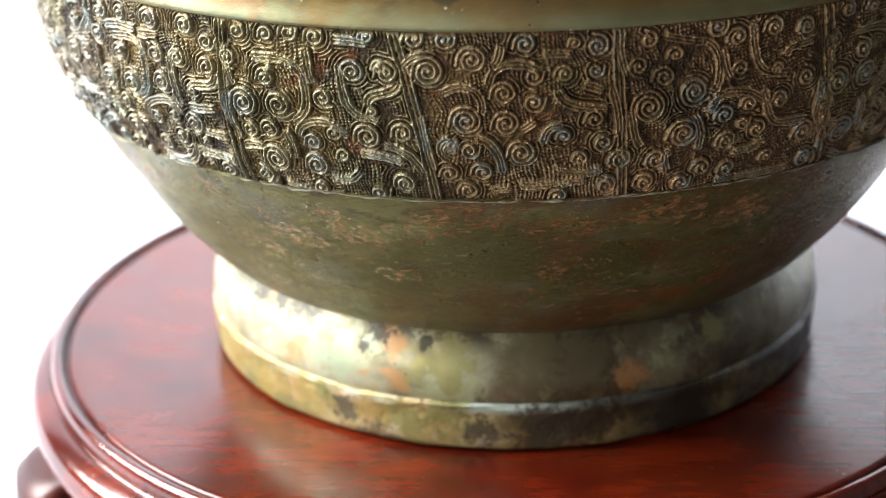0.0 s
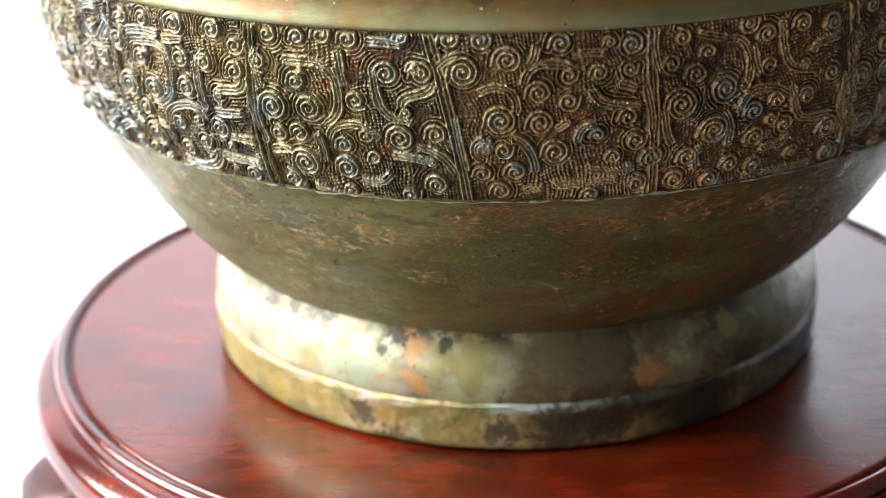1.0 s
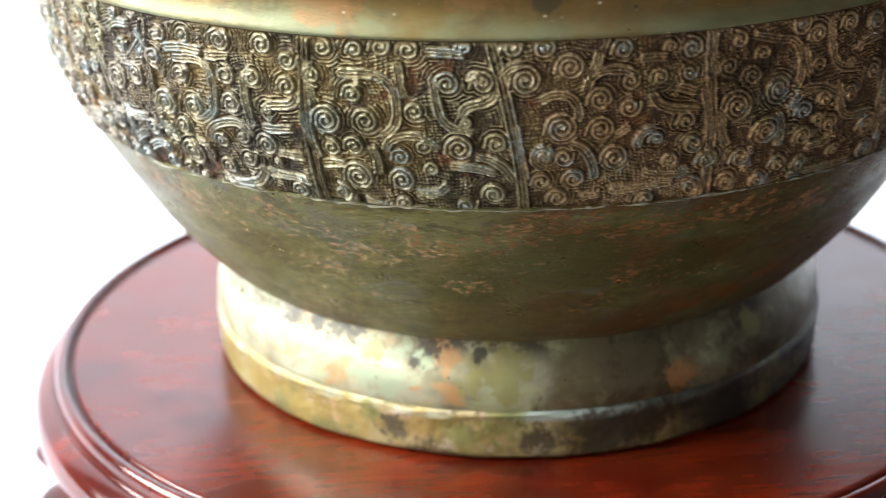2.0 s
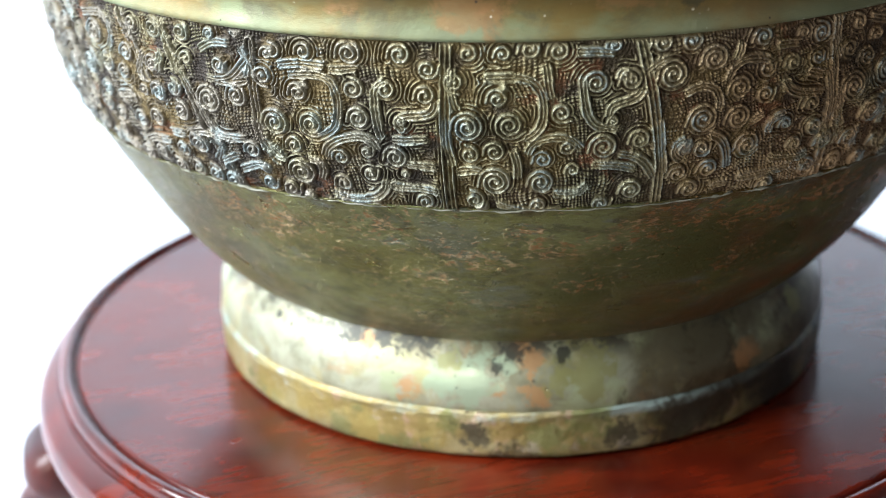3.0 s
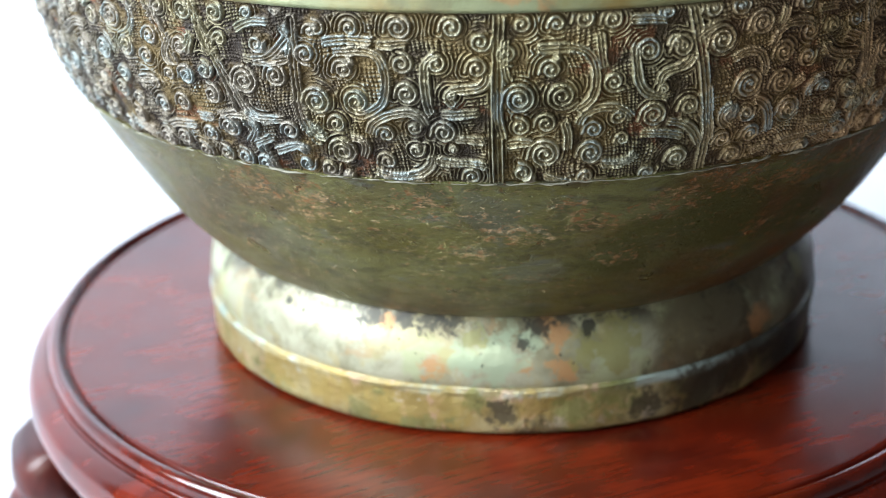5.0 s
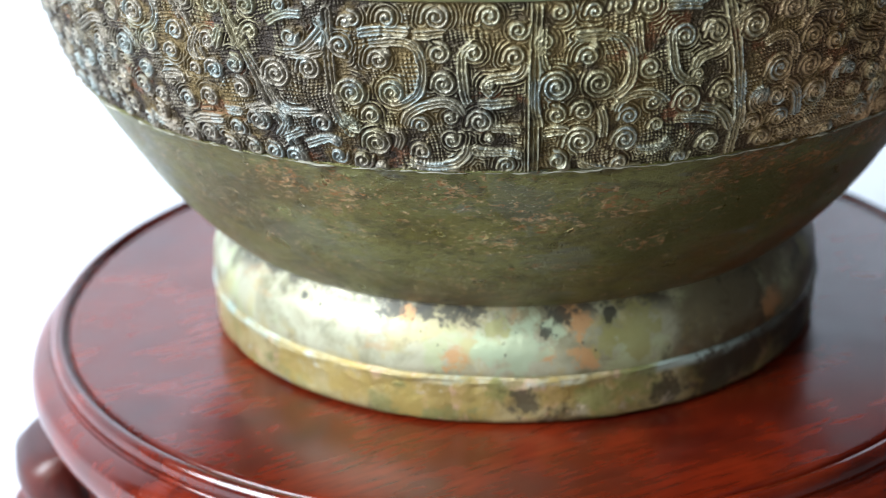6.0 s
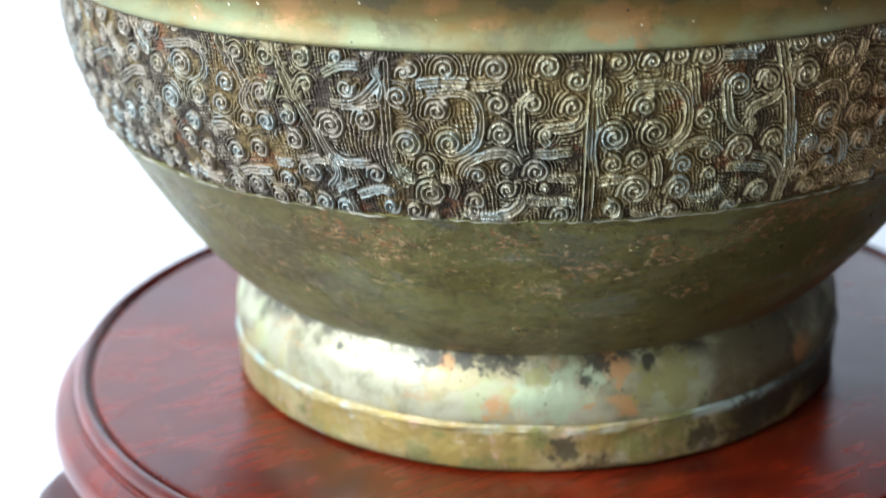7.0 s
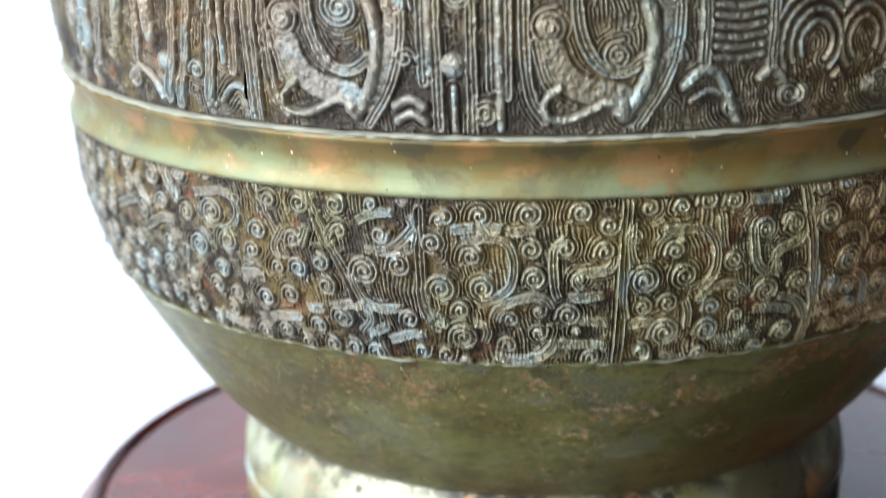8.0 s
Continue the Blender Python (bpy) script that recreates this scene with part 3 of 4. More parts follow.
B_CURLS += [(21.9, 126.8, 1.9, 0), (21.8, 114.4, 2.5), (14.4, 110.1, 1.9), (-14.4, 99.8, 2.6), (-6, 100.2, 2.9), (4, 105.9, 3.6), (18.8, 103.7, 2), (29.1, 102.7, 3.1), (-30, 127.9, 2)]
B_RAILS = [stroke((-24.6, 127.7), (-22.5, 130.2), (-18.1, 131.7)), stroke((-3.9, 123.2), (-3.2, 127), (0.1, 129.3), (5.5, 129), (8.9, 127)),
           stroke((3.8, 111.6), (7.8, 114.7)), stroke((12, 122.8), (15, 118.1), (25.2, 116.8)),
           stroke((9.2, 108), (10.3, 112.5), (14.6, 113.3)), stroke((-7.4, 110.4), (-3.8, 109), (-1.3, 104.5), (-0.7, 99.6)),
           stroke((-20.9, 116.4), (-19.3, 105.3), (-18.4, 99.8)), stroke((-13.7, 103.6), (-16.5, 106.1), (-15.7, 108.9), (-12.9, 109.8))]
B_RAILS += [stroke((11.6, 101), (17.6, 99.6), (25.1, 100.1)), stroke((-15.3, 121.6), (-11.3, 123.7), (-7.2, 122.9), (-5.2, 119.2), (-5.9, 115.6)),
           stroke((8.8, 131.5), (14.2, 131.5), (16.9, 131)), stroke((25.6, 123.2), (27.7, 115.7), (28.3, 109.3)),
           stroke((-0.6, 134), (-1.2, 130.6), (-2.6, 128.5)), stroke((3.1, 96.2), (12.1, 96.5), (21, 97.5)),
           stroke((-4.3, 94.6), (1.7, 95.3)), stroke((18.6, 123.8), (24.2, 121.9))]
A_CURLS = [(34.4, 133.5, 2.2, 90), (32.2, 127, 2.7, -90), (46.7, 119.4, 3.9, -45), (35.1, 116.5, 4.4), (58.6, 123.7, 2.7, -60), (67.1, 133.3, 2.8), (76.7, 132.2, 2.6), (69.5, 122.3, 1.7), (61.8, 114.3, 2.3), (61.1, 109.4, 2, 0)]
A_CURLS += [(71.1, 113.9, 2.6), (44.9, 108.3, 4.2), (57.4, 104.6, 2.9), (51.7, 97.7, 2.6), (59.6, 96.2, 2.5), (81.4, 103.3, 3.3), (41.4, 129.3, 2.1), (38.8, 101.4, 2.8), (71.7, 97.7, 2.1)]
A_RAILS = [stroke((27.6, 136.2), (27.4, 131.6), (28.5, 127.4), (29.8, 124.3)), stroke((37.7, 134.5), (45.6, 132.3), (50.4, 131.7), (53.2, 126.7), (53.2, 120), (50.6, 118.3)),
           stroke((30.6, 116.6), (32.2, 108.4), (34.6, 105.4)), stroke((60.8, 135.4), (62.8, 125.3), (66.1, 121.7), (74.4, 120.7)),
           stroke((79.7, 128.7), (72.3, 127.6), (71.1, 124.8)), stroke((50.9, 112.9), (53.4, 118.2), (61.2, 118), (66.2, 114.8)),
           stroke((65.7, 118), (68.2, 110.6), (71.7, 107.1), (81.6, 107.1)), stroke((47.4, 113.2), (49.9, 108), (49.7, 102.3)),
           stroke((59.9, 101.1), (66.3, 101.1), (69.1, 103.8)), stroke((42.3, 97.4), (40.1, 102.9), (43.1, 103.8)),
           stroke((53.3, 130.1), (54.8, 124.1), (56.8, 120.9)), stroke((56.9, 93.1), (68.5, 92.5), (81, 92.5))]
L_CURLS = [(-145.6, 133.9, 2.8, 90), (-136, 134.7, 1.7), (-139.1, 116.8, 4.1), (-129.6, 119.2, 3.5), (-147.3, 102.7, 3.5)]
L_CURLS += [(-128.3, 104.2, 2.7), (-139.3, 92.7, 2.8), (-144.9, 126.9, 2.1), (-118.9, 131.6, 1.9)]
L_RAILS = [stroke((-140.8, 129.5), (-135.4, 132.9), (-129.5, 132.8)), stroke((-136.1, 122.4), (-130.1, 123.6), (-124.6, 129.9)),
           stroke((-139.1, 122.9), (-131.6, 122), (-125, 124)), stroke((-142.7, 116.5), (-141.4, 110.1), (-138.1, 106.3), (-128.7, 107.2)),
           stroke((-146.4, 128.2), (-149, 124.9), (-146.9, 122.1)), stroke((-124, 115), (-124, 108.4), (-118.5, 103.7)),
           stroke((-135.2, 97), (-126.5, 100.6), (-123.8, 98.1)), stroke((-141.5, 98.1), (-134.2, 101.6)),
           stroke((-150.5, 105.6), (-141.1, 107.6), (-137.8, 103.8), (-143.2, 97.9)), stroke((-126.7, 132.7), (-124, 128.5), (-125, 124)),
           stroke((-129.4, 136.9), (-126.6, 134.9))]
M_CURLS = [(-156, 133.3, 3, 90), (-165.1, 133, 2.1), (-184.8, 127.3, 3.8), (-196.3, 135.8, 2.7), (-186.3, 136.9, 2.1), (-169.5, 124.4, 2.9), (-180, 119.8, 3.2), (-191.1, 116.9, 3.3), (-158.4, 123.4, 2.6), (-158, 115.6, 3)]
M_CURLS += [(-164.4, 114.7, 2), (-170.5, 105.2, 2.7), (-162.1, 107.2, 2.9), (-180.9, 104.4, 2.4), (-199.7, 97.3, 2.8), (-166.7, 96, 2.5), (-155.5, 99, 2.6), (-204.8, 114.6, 2.8), (-220.8, 112.7, 2.8)]
M_RAILS = [stroke((-191.3, 131.4), (-178.6, 134.1), (-175.3, 129.2), (-177.1, 124.3), (-182.5, 121.9)), stroke((-196.8, 116.2), (-199, 108.9), (-194.2, 106.5)),
           stroke((-154.5, 127.4), (-156.8, 121)), stroke((-161.3, 126.5), (-165.6, 119.8), (-162.4, 117.2)),
           stroke((-176.9, 111.6), (-170.7, 112.7), (-170.9, 109.3)), stroke((-158.6, 104.5), (-151.6, 104.6)),
           stroke((-171.8, 98.7), (-167.1, 100.5), (-159.6, 100.9)), stroke((-191.5, 98.3), (-189, 95.1), (-180, 95.2)),
           stroke((-215.2, 117.3), (-205.3, 122.6), (-200.4, 121.9)), stroke((-216.6, 133.2), (-215.2, 127), (-210.1, 124.8)),
           stroke((-231.2, 120.4), (-219, 124.7))]
BAND_SEAMS = [stroke((-72.7, 137.5), (-73.7, 114), (-73.7, 90)), stroke((27.4, 137.5), (27, 127), (31, 90)), stroke((-26.5, 137.5), (-23.1, 123.5), (-19.7, 104.9), (-18.6, 90)),
              stroke((83, 137.5), (87, 110), (91, 90)), stroke((-154.5, 137.5), (-148.4, 123.5), (-143.8, 114.8), (-141.2, 106.8), (-136.4, 90)),
              stroke((-170.8, 137.5), (-164.8, 126.1), (-161.4, 118.9)), stroke((-204.5, 137.5), (-198.3, 128.6)), stroke((-123.7, 134), (-123.9, 124.6), (-124, 107), (-121, 102))]


def filled(curls, rails, u0, u1, v0, v1, tries, seed):
    """Small curls for the bare places that the drawn ones leave."""
    rng = np.random.RandomState(seed)
    pts = np.concatenate(rails)
    made = list(curls)
    for _ in range(tries):
        u, v = rng.uniform(u0, u1), rng.uniform(v0, v1)
        gap = min(min(math.hypot(u - c[0], v - c[1]) - c[2] for c in made), np.hypot(pts[:, 0] - u, pts[:, 1] - v).min() - 0.6)
        if gap > 3.4:
            made.append((u, v, min(gap - 1.0, 2.8), rng.choice([180, 90, 0])))
    return made


def moved(curls, rails, du):
    return [(c[0] + du, *c[1:]) for c in curls], [r + np.array([du, 0.0]) for r in rails]


CELL, U0, U1, V0, V1 = 0.17, -252.0, 140.0, 89.5, 138.5
far_curls, far_rails = moved(P_CURLS, P_RAILS, 157.5)
BAND_RAILS = Q_RAILS + P_RAILS + B_RAILS + A_RAILS + L_RAILS + M_RAILS + far_rails
BAND_CURLS = filled(Q_CURLS + P_CURLS + B_CURLS + A_CURLS + L_CURLS + M_CURLS + far_curls, BAND_RAILS + BAND_SEAMS, U0, U1, 92.5, 135.5, 5000, 5)
SCROLLS = carve(U0, U1, V0, V1, CELL, BAND_CURLS, BAND_RAILS, [(-114.5, 91.6, 2.2, 1.9), (-65.5, 92.6, 2.0, 1.7), (-109.5, 124.2, 1.6, 1.5), (-59.2, 125.6, 1.5, 1.3), (-13.4, 107.6, 2.6, 1.7), (-132.5, 126.2, 1.8, 1.5), (-126, 99.2, 1.4, 1.8)],
                fine=0.95, seams=BAND_SEAMS, thin=True)


def sample(field, u, v, v0, step):
    """Bilinear look-up of a carved field."""
    x = np.clip(u / step, 0, field.shape[1] - 1.001)
    y = np.clip((v - v0) / step, 0, field.shape[0] - 1.001)
    x0, y0 = x.astype(int), y.astype(int)
    fx, fy = x - x0, y - y0
    return (field[y0, x0] * (1 - fx) + field[y0, x0 + 1] * fx) * (1 - fy) + (field[y0 + 1, x0] * (1 - fx) + field[y0 + 1, x0 + 1] * fx) * fy

# ---- the bronze vessel ----
def relief_piece(name, az0, az1, z0, z1, cell, depth, material, parent, base=-0.0008, label=""):
    """One cast panel between two bearings (degrees) and two heights; depth(u, v) gives millimetres, u along the band from bearing 0, v the height."""
    rm = 0.146
    width = radians(az1 - az0) * rm
    cols, rws = max(12, int(width / cell)), int((z1 - z0) / cell)
    s, z = np.linspace(0, 1, cols), np.linspace(z0, z1, rws)
    S, Z = np.meshgrid(s, z)
    az = np.radians(az0 + (az1 - az0) * S)
    H = depth(az * rm * 1000, Z * 1000)
    H = np.minimum(H, np.minimum(Z - z0, z1 - Z) * 900)
    R = wall(Z) + base + H * 0.001
    R = np.where((Z == z0) | (Z == z1), wall(Z) - 0.002, R)
    slope = np.gradient(wall(z), z)[:, None]
    Zs = Z - slope * H * 0.001 * 0.6
    xyz = np.stack([R * np.sin(az), -R * np.cos(az), Zs], -1)
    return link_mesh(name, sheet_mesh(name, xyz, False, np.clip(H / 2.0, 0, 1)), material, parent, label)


vessel = thing("bronze_vessel", "antique patinated bronze jar with scroll relief on a wooden stand", "bronze vessel")

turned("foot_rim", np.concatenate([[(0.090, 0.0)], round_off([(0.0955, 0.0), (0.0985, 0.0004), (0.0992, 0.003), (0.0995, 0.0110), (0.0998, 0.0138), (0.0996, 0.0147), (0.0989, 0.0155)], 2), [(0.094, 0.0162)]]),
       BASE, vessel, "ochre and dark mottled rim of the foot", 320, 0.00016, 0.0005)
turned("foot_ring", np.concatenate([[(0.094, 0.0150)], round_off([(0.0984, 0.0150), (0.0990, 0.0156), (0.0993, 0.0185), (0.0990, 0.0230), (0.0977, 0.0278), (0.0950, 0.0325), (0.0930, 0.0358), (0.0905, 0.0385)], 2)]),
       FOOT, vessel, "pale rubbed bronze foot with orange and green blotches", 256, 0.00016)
zz = np.linspace(0.0362, 0.0905, 70)
turned("lower_body", np.concatenate([[(0.090, 0.0352)], np.stack([wall(zz), zz], 1), [(wall(0.0905) + 0.0006, 0.0908), (wall(0.0905) + 0.0005, 0.0912), (wall(0.0905) - 0.0012, 0.0914), (0.1300, 0.0925)]]), BODY, vessel, "smooth olive bronze bowl with orange rust crusts", 256, 0.00015)

band = thing("scroll_band", "", "")
band.parent = vessel
SEAMS = [-238.8, -218.8, -198.8, -178.8, -158.8, -138.8, -118.8, -98.8, -78.8, -58.2, -48.8, -28.7, -9.2, 11.4, 31.6, 51.6, 71.6, 91.6, 121.2]
LUMPS = smooth_noise((240, 240), 4, 77)
CRUST = smooth_noise((400, 400), 2, 78)
WEAR = smooth_noise((49, 392), 11, 79)


def scroll_depth(u, v):
    """Cast height of the scroll band; worn shallow and filled with crust towards the brown side."""
    u = np.where((u > U0) & (u < U1), u, -73.2 + (u + 73.2) % 47.0)
    old = np.clip((u + 30) / 60, 0, 1)
    wear = (0.72 - 0.16 * old) + 0.62 * sample(WEAR, u - U0, v - 89.5, 0, 1.0)
    lumps = 0.45 * (sample(LUMPS, (u + 7) % 79, v - 85, 0, 1 / 3) - 0.5) + (0.34 + 0.16 * old) * (sample(CRUST, (u * 1.3) % 130, (v * 1.3) % 130, 0, 1 / 3) - 0.5)
    lumps = lumps + 0.22 * (sample(CRUST, (2.9 * u + 11) % 130, (2.9 * v) % 130, 0, 1 / 3) - 0.5)
    return np.maximum(0, sample(SCROLLS, u - U0, v, V0, CELL) * 1.04 * wear + lumps * 1.0)


for a0, a1 in zip(SEAMS, SEAMS[1:]):
    near = -104 < a0 < 60
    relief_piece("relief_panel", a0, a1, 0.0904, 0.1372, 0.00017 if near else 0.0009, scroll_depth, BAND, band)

zz = np.linspace(0.1372, 0.1515, 18)
cove = 0.0022 * np.sin(np.pi * np.clip((zz - 0.1385) / 0.0122, 0, 1)) ** 0.8
turned("plain_moulding", np.concatenate([[(0.140, 0.1368)], np.stack([wall(zz) + 0.0006 - cove, zz], 1), [(0.1440, 0.1520)]]),
       PLAIN, vessel, "plain gold and green moulding between the relief bands", 256, 0.0001)

# pale lip at the foot of the frieze
turned("frieze_lip", round_off([(0.1440, 0.1512), (0.1478, 0.1518), (0.1484, 0.1521), (0.1483, 0.1526), (0.1440, 0.1530)], 2), LIP, vessel, "thin pale worn lip", 900, 0.0002, 0.0012)
# Pale ring that paints the light caught by the bowl's upper edge.
turned("band_lip", round_off([(0.1300, 0.0903), (0.1352, 0.0904), (0.1360, 0.0906), (0.1359, 0.0910), (0.1300, 0.0914)], 2), LIP, vessel, "thin pale ragged edge below the scrolls", 1100, 0.0003, 0.0013)

# upper frieze: masks with loops, bars and rings
MU = 148.0
CURLS_F = [(12.5, 180.5, 4.4, 90, 1), (76.5, 179.6, 4.4, 90, 1), (27.5, 183.5, 5.0, 90, 1), (92, 172.5, 3.4, 90, 1), (104, 186, 3.6, 0, 1), (41, 185, 3.6, 0, 1),
           (61.5, 158.5, 3.6, 0, 1), (134.5, 160.5, 3.6, 120, -1), (56, 187, 4.0, 0, 1), (120, 158.2, 2.6, 60, 1), (43, 172, 2.6, 0, 1), (105.5, 172, 2.6, 0, 1)]


def loop(o):
    """Rails of one looped mask: outer edge, oval, ribbon edges."""
    return [stroke((o + 6.7, 196), (o + 6.7, 172), (o + 8, 162), (o + 11.5, 157)), stroke((o + 19, 196), (o + 18.5, 180), (o + 23, 170), (o + 29, 167.4), (o + 35, 172)),
            stroke((o + 42, 196), (o + 42.6, 177), (o + 39.5, 165), (o + 33, 155)), stroke((o + 9.5, 176), (o + 11, 168), (o + 13.5, 163.5))]


def loop_cords(o):
    """Thick smooth cords of one mask: flat body band, tapering tail, hooked scroll."""
    return [(stroke((o + 13, 174), (o + 15, 168), (o + 21, 163.5), (o + 29, 162.4)), 3.4, 1.2, 6), (stroke((o + 31, 196), (o + 35, 185), (o + 37, 175), (o + 34.4, 164), (o + 30, 157.5)), 1.9, 2.2, 2),
            (stroke((o + 15, 165), (o + 11, 162), (o + 11.5, 157.4), (o + 17, 156.6), (o + 22, 159.2), (o + 26, 161.4), (o + 30, 160)), 1.1, 2.3, 2),
            (stroke((o + 39, 190), (o + 40, 178), (o + 37.5, 167), (o + 33, 159)), 1.6, 1.1, 4)]


BARS = [stroke((u, lo), (u, 196)) for u, lo in ((47.2, 166), (50.4, 155), (58.6, 154), (63.2, 165), (66.6, 163))]
CORDS = loop_cords(0) + loop_cords(64) + [(stroke((54.3, 154), (54.3, 165)), 1.0, 1.6, 2), (stroke((65.2, 155), (65, 170), (65, 196)), 1.2, 1.7, 2), (stroke((48.8, 168), (48.8, 196)), 0.9, 1.4, 2),
        (stroke((40, 160), (44, 162.4), (47, 160)), 1.3, 1.9, 2), (stroke((40.4, 156.4), (44, 158.8), (47.4, 156.2)), 1.3, 1.9, 2),
        (stroke((108, 164), (112, 168.6), (117, 167), (120, 158), (121.6, 155)), 1.5, 1.8, 2), (stroke((110, 160.4), (113.6, 163.4), (117, 162)), 1.0, 1.5, 2), (stroke((126.6, 165), (130, 168), (133, 164)), 1.2, 1.9, 2)]
CORDS += [(stroke((115, 171 + 2.5 * i), (121, 170 + 2.5 * i), (127, 171 + 2.5 * i)), 0.95, 1.3, 2) for i in range(10)]
CORDS += [(stroke(*[(141 + r * math.cos(a), 172.5 + r * 1.2 * math.sin(a)) for a in np.linspace(-0.9, 3.7, 14)]), 0.85, 1.3, 2) for r in (4.4, 6.9, 9.4, 11.9)]
ENDS = [stroke((0.5, 152), (0.5, 198)), stroke((3, 152), (3, 198)), stroke((112.6, 170), (112.6, 196)), stroke((129.4, 168), (129.4, 196))]
MASKS = carve(0.0, MU, 152, 200, 0.24, CURLS_F, loop(0) + loop(64) + BARS + ENDS,
              [(54.5, 170.5, 3.2, 3.0), (29.5, 159.6, 2.6, 2.9), (93.5, 159.4, 2.6, 2.9), (12.5, 180.5, 2.6, 2.6), (76.5, 179.6, 2.6, 2.6), (138, 160.6, 2.4, 2.2), (33, 189, 3, 2.6), (97, 188, 3, 2.6)], 1.0, CORDS, 0.55)
# to the west the masks give way to tall upright ridges
RIDGES = [stroke(*line) for line in (((-161.3, 196), (-161.3, 184), (-163.4, 158)), ((-169.5, 196), (-169.5, 184), (-171.6, 166)), ((-177, 196), (-177.4, 176), (-181, 157)), ((-184, 196), (-184.1, 182), (-191.5, 155)),
          ((-188, 196), (-191.7, 173), (-195.7, 156)), ((-206, 196), (-205, 180), (-207, 164)), ((-223.6, 196), (-223.6, 179), (-230, 159)), ((-240, 196), (-238, 178), (-240.6, 159)))]
RIDGE_CORDS = [(stroke((-166, 196), (-166.4, 172), (-167.6, 160)), 1.5, 2.0, 2), (stroke((-173.6, 196), (-174.4, 168)), 1.1, 1.7, 2), (stroke((-200.6, 196), (-200.6, 182), (-199.7, 172)), 2.2, 2.6, 2), (stroke((-213, 196), (-214, 180), (-216, 170)), 2.4, 2.5, 2),
               (stroke((-232, 196), (-233, 182), (-234, 166)), 2.2, 2.2, 2), (stroke((-176, 158), (-172, 163), (-168, 161)), 1.0, 1.8, 2), (stroke((-212, 160), (-206, 164), (-200, 160), (-198, 156)), 1.3, 1.9, 2)]
BARRED = carve(-262.0, -166.0, 152, 200, 0.24, [(-184, 165, 2.6), (-210, 160, 3.0, 90), (-196, 190, 3.2), (-220, 166, 3.0), (-246, 172, 4.0)], RIDGES, [(-178, 186, 2.4, 2.3), (-196, 166, 2.6, 2.2), (-220, 186, 2.8, 2.5), (-246, 180, 3.0, 2.6)], 0.95, RIDGE_CORDS, 0.65)
frieze = thing("mask_frieze", "", "")
frieze.parent = vessel
EDGE = [-240.0, -183.0, -124.0, -66.0, -8.0, 50.0, 120.0]
for a0, a1 in zip(EDGE, EDGE[1:]):
    soft = smooth_noise((60, 160), 14, int(a0) + 900)

    def depth(u, v, soft=soft, start=radians(a0) * 146, barred=a0 == -124.0, flip=(a0 != -66.0 and a0 != -183.0)):
        w = u - start
        wear = 0.70 + 0.45 * sample(soft, w, v - 150, 0, 1.0)
        lumps = 0.5 * (sample(LUMPS, (w + 31) % 79, v - 150, 0, 1 / 3) - 0.5) + 0.28 * (sample(CRUST, (1.3 * w) % 130, (1.3 * v) % 130, 0, 1 / 3) - 0.5) + 0.25 * (sample(CRUST, (2.7 * w) % 130, (2.7 * v) % 130, 0, 1 / 3) - 0.5)
        cast = sample(BARRED, np.maximum(u, -262.0 - (u + 262.0)) + 262.0, v, 152, 0.24) if barred else sample(MASKS, MU - w if flip else w, v, 152, 0.24)
        return np.maximum(0, 1.08 * cast * wear + lumps)

    relief_piece("mask_panel", a0, a1, 0.1528, 0.1980, 0.00024 if -130 < a0 < 30 else 0.0012, depth, FRIEZE, frieze, base=-0.0012)

# shoulder, neck and mouth close the jar above the frieze
turned("shoulder", np.concatenate([[(0.140, 0.1975)], round_off([(0.1505, 0.1978), (0.1512, 0.2000), (0.1500, 0.2080), (0.1440, 0.2240), (0.1280, 0.2400), (0.1120, 0.2490), (0.1030, 0.2600), (0.1010, 0.2800),
       (0.1060, 0.3000), (0.1160, 0.3180), (0.1270, 0.3300), (0.1280, 0.3330), (0.1250, 0.3340), (0.1130, 0.3180), (0.1020, 0.2990), (0.0970, 0.2800), (0.0985, 0.2600), (0.1080, 0.2440), (0.1380, 0.2200), (0.1440, 0.1950), (0.1400, 0.1300), (0.1100, 0.0600), (0.0700, 0.0400), (0.0004, 0.0390)], 2)]),
       BODY, vessel, "smooth bronze shoulder and open flared mouth", 160)

# ---- the turned wooden stand ----
stand = thing("display_stand", "round red lacquered rosewood stand with carved feet under the vessel", "display stand")
turned("top_board", np.concatenate([[(0.0004, -0.0004)], np.stack([np.linspace(0.02, 0.146, 10), np.full(10, -0.0003)], 1),
       round_off([(0.1470, -0.0003), (0.1478, -0.0006), (0.1484, -0.0018), (0.1492, -0.0020), (0.1498, -0.0008)], 2), [(0.1494, -0.010), (0.1, -0.012)]]),
       WOOD, stand, "polished top board with a fine turned groove", 256)
turned("rim_bead", np.concatenate([[(0.146, -0.010)], round_off([(0.1496, -0.0030), (0.1500, 0.0002), (0.1515, 0.0010), (0.1530, 0.0006), (0.1540, -0.0014), (0.1541, -0.0036), (0.1536, -0.0046), (0.1546, -0.0056), (0.1550, -0.0050)], 2), [(0.153, -0.012)]]),
       RIM, stand, "", 256)
turned("rim_roll", np.concatenate([[(0.150, -0.0060)], round_off([(0.1548, -0.0052), (0.1565, -0.0056), (0.1604, -0.0080), (0.1618, -0.0120), (0.1616, -0.0165), (0.1598, -0.0210), (0.1560, -0.0235), (0.1538, -0.0245), (0.1500, -0.0250)], 3), [(0.12, -0.0255)]]),
       RIM, stand, "rounded red lacquered edge", 256)
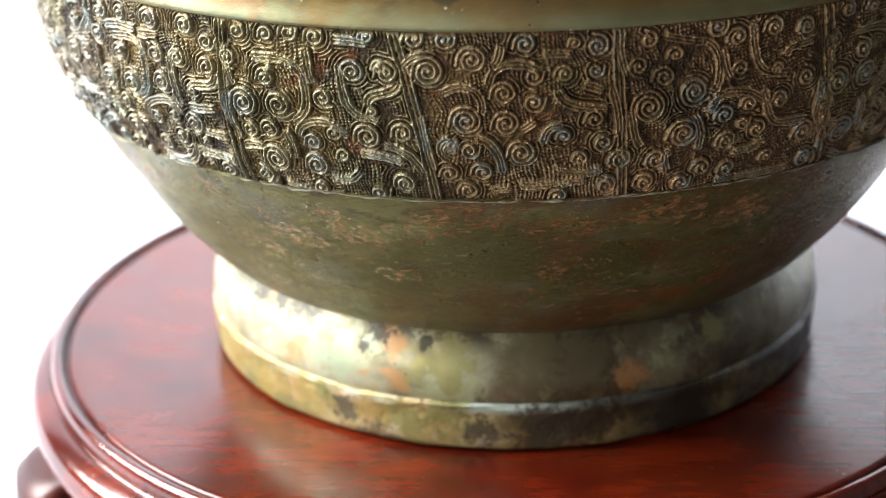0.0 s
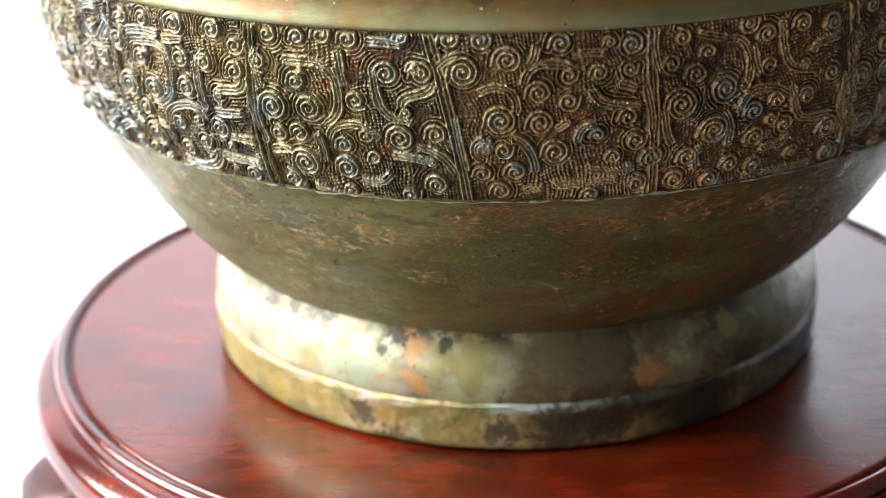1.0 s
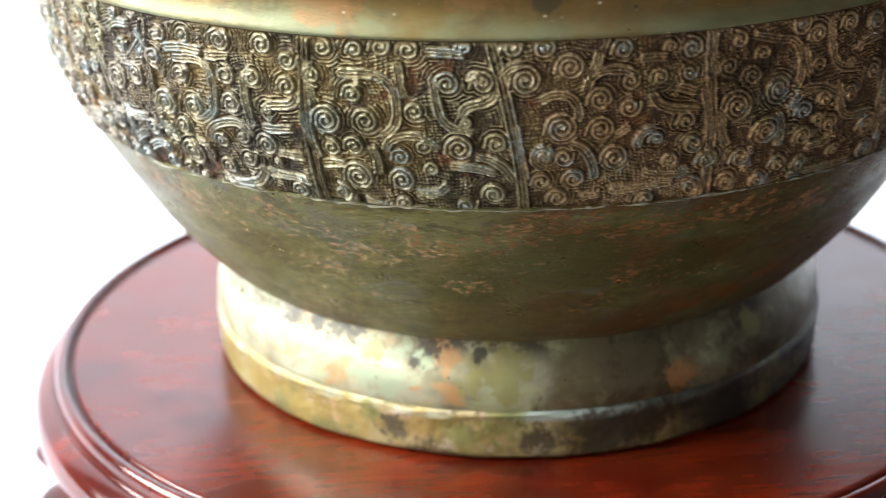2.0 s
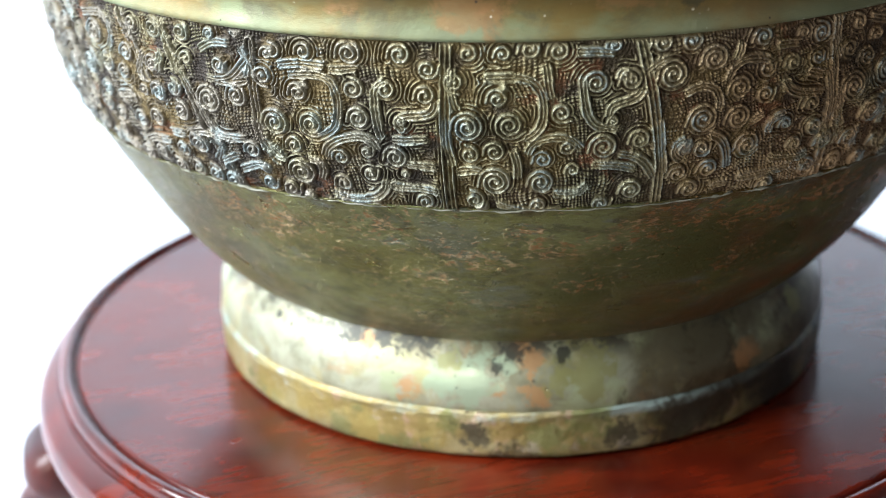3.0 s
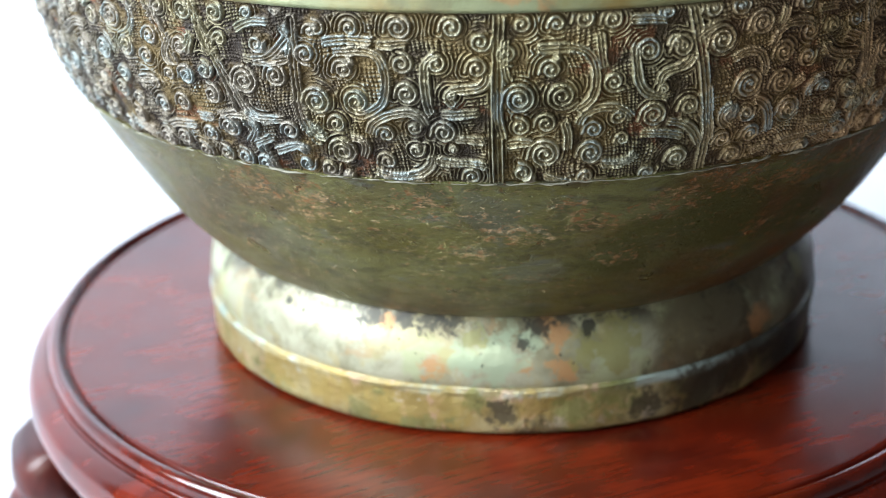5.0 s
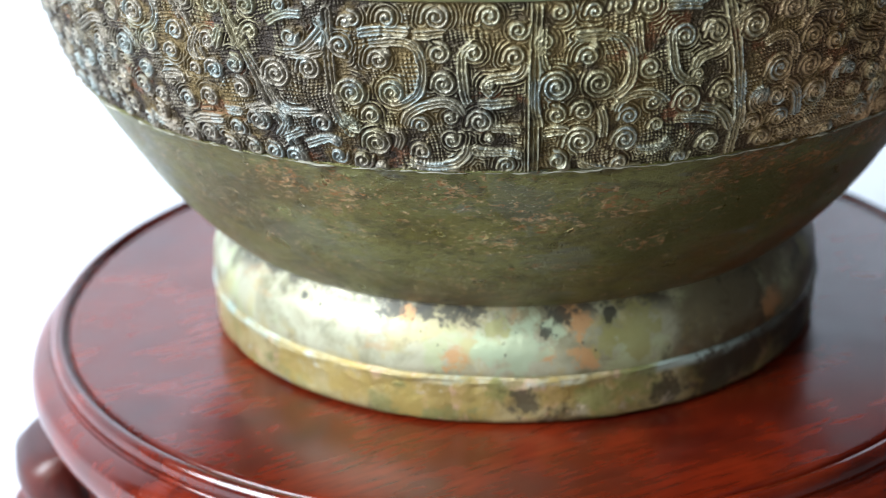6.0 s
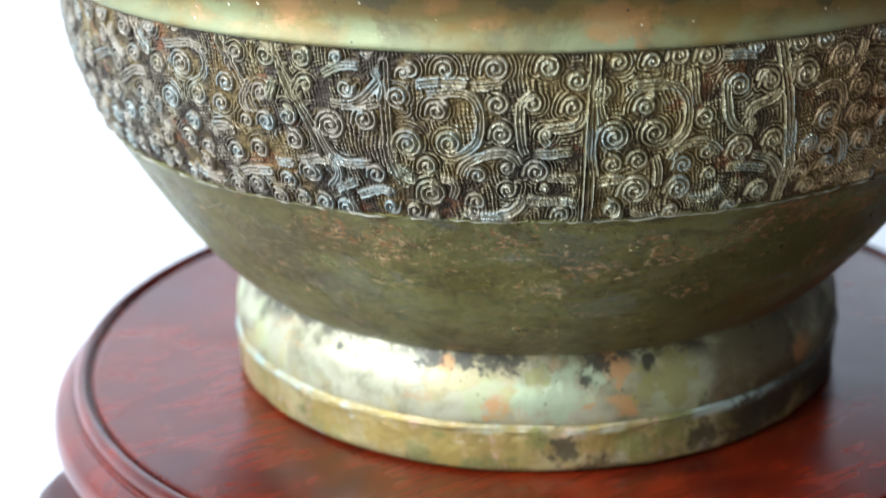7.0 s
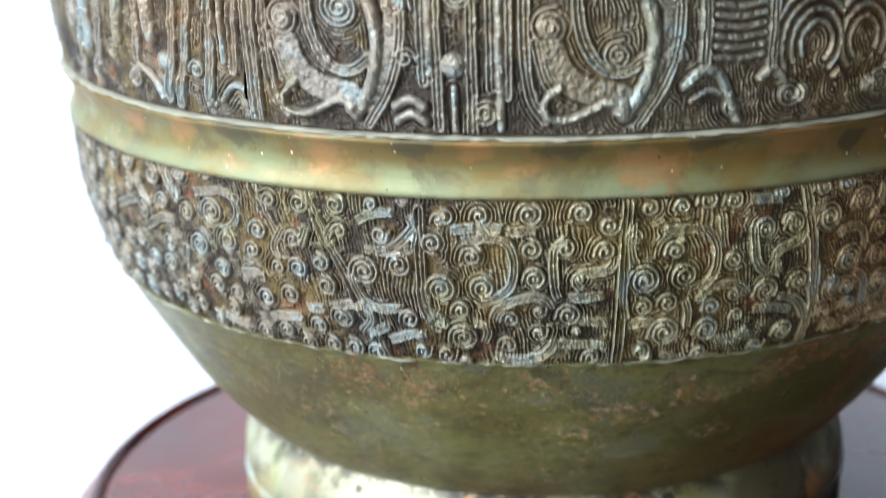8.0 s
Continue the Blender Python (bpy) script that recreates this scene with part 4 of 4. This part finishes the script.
turned("waist", np.concatenate([[(0.10, -0.0240)], round_off([(0.1440, -0.0245), (0.1450, -0.0300), (0.1430, -0.0350), (0.1420, -0.0420), (0.1400, -0.0460)], 2), [(0.08, -0.0470)]]), WOOD_DARK, stand, "", 128)


def carved_foot():
    """A cabriole foot: rounded shoulder, a pinched line, a knob at the knee and a leg that curls out to its toe."""
    ribs = [(0.150, -0.0250, 15.0, 6), (0.157, -0.0275, 17.5, 9), (0.1605, -0.0320, 18.8, 11), (0.1612, -0.0390, 19.0, 11), (0.1595, -0.0450, 17.0, 11), (0.1580, -0.0472, 15.2, 11), (0.1605, -0.0490, 14.6, 13), (0.1625, -0.0525, 13.6, 13.5),
            (0.1610, -0.0570, 11.5, 12), (0.1570, -0.0650, 9.5, 9.5), (0.1540, -0.0750, 8.5, 8), (0.1560, -0.0850, 8.5, 7.5), (0.1610, -0.0930, 9.5, 7.5), (0.1660, -0.0985, 10.5, 7.5), (0.1670, -0.1050, 10.5, 7.5)]
    bm = bmesh.new()
    rings = []
    for r, z, half, thick in ribs:
        ring = []
        for i in range(28):
            a = 2 * math.pi * i / 28
            x = half * 0.001 * math.copysign(abs(math.cos(a)) ** 0.8, math.cos(a))
            y = thick * 0.001 * math.copysign(abs(math.sin(a)) ** 0.8, math.sin(a))
            ring.append(bm.verts.new((x, -(r + y - thick * 0.0002), z)))
        rings.append(ring)
    for lo, hi in zip(rings, rings[1:]):
        for i in range(28):
            bm.faces.new((lo[i], lo[(i + 1) % 28], hi[(i + 1) % 28], hi[i]))
    bm.faces.new(rings[0]), bm.faces.new(rings[-1])
    return bm


foot = part("carved_foot", carved_foot(), WOOD_DARK, stand, "dark red carved cabriole foot with a rounded knee")
FEET = 11
for i in range(FEET):
    ob = foot if i == 0 else foot.copy()
    if i:
        scene.collection.objects.link(ob)
    ob.matrix_basis = pose(0, 0, 0, 0, 0, -102 + 360 / FEET * i)


def apron():
    """A thin carved skirt between two feet, scalloped below."""
    a = np.radians(np.linspace(-11, 11, 29))
    t = np.linspace(-1, 1, 29)
    low = -0.046 - 0.008 * np.cos(np.pi * t) ** 2 * (1 - t ** 2) - 0.010 * np.abs(t) ** 3
    rows = []
    for r, z in ((0.1470, np.full(29, -0.0255)), (0.1500, low * 0.4 - 0.0153), (0.1490, low), (0.1430, low), (0.1440, np.full(29, -0.0255))):
        rows.append(np.stack([r * np.sin(a), -r * np.cos(a), z], -1))
    return sheet_mesh("apron", np.stack(rows))


skirt = apron()
skirt.materials.append(WOOD_DARK)
for i in range(FEET):
    ob = new("apron", skirt)
    ob.parent = stand
    ob.matrix_basis = pose(0, 0, 0, 0, 0, -102 + 360 / FEET * (i + 0.5))

# ---- table, white sweep and an added dim room ----
def sweep():
    """One sheet of paper: it lies under the stand and turns up behind it. Its unseen upper edge is shaped for the
    light: it droops to the east to dim reflections and runs out to the west to clear the window.
    """
    prof = round_off([(0.0005, -0.1052), (0.3, -0.1052), (0.7, -0.1052), (1.05, -0.1050), (1.15, -0.095), (1.25, 0.02), (1.27, 0.3), (1.27, 1.3)], 2)
    az = np.radians(np.linspace(111, 300, 120))
    deg = np.degrees(az)
    rise = (0.52 + 0.48 * np.clip((deg - 157) / 24, 0, 1)) * np.clip((244 - deg) / 20, 0, 1)
    z = -0.1052 + (prof[:, 1:] + 0.1052) * np.where(prof[:, 1:] > 0.02, rise, np.clip((256 - deg) / 20, 0, 1))
    z = np.maximum.accumulate(z, axis=0)
    return sheet_mesh("backdrop", np.stack([prof[:, :1] * np.sin(az), -prof[:, :1] * np.cos(az), z], -1))


tagged(link_mesh("backdrop", sweep(), PAPER, None), "seamless white paper sweep under and behind the stand", "backdrop", kind="structure")


def slab(name, cx, cy, cz, sx, sy, sz, material, label, category):
    bm = bmesh.new()
    bmesh.ops.create_cube(bm, size=1, matrix=Matrix.Translation((cx, cy, cz)) @ Matrix.Diagonal((sx, sy, sz, 1)))
    bmesh.ops.bevel(bm, geom=bm.edges[:], offset=0.004, segments=2, affect="EDGES")
    ob = part(name, bm, material, None)
    ob.data.polygons.foreach_set("use_smooth", np.zeros(len(ob.data.polygons), dtype=bool))
    return tagged(ob, label, category, kind="structure")


# Unseen table in front, grey to keep bounced light low.
slab("table_top", 0, 0, -0.125, 2.8, 2.8, 0.032, FELT, "grey cloth-covered table under the stand, added out of view", "table")
# Unseen grey room, closed round the table to keep the camera's side dark.
slab("wall_south", 0, -2.6, 0.4, 5.2, 0.1, 2.8, WALL, "dim grey wall, added out of view", "wall")
slab("wall_north", 0, 2.6, 0.4, 5.2, 0.1, 2.8, WALL, "dim grey wall, added out of view", "wall")
slab("wall_east", 2.65, 0, 0.4, 0.1, 5.1, 2.8, WALL, "dim grey wall, added out of view", "wall")
slab("wall_west", -2.65, 0, 0.4, 0.1, 5.1, 2.8, WALL, "dim grey wall, added out of view", "wall")
slab("floor", 0, 0, -1.05, 5.2, 5.2, 0.1, WALL, "grey floor, added out of view", "floor")
slab("ceiling", 0, 0, 1.85, 5.2, 5.2, 0.1, WALL, "grey ceiling, added out of view", "ceiling")
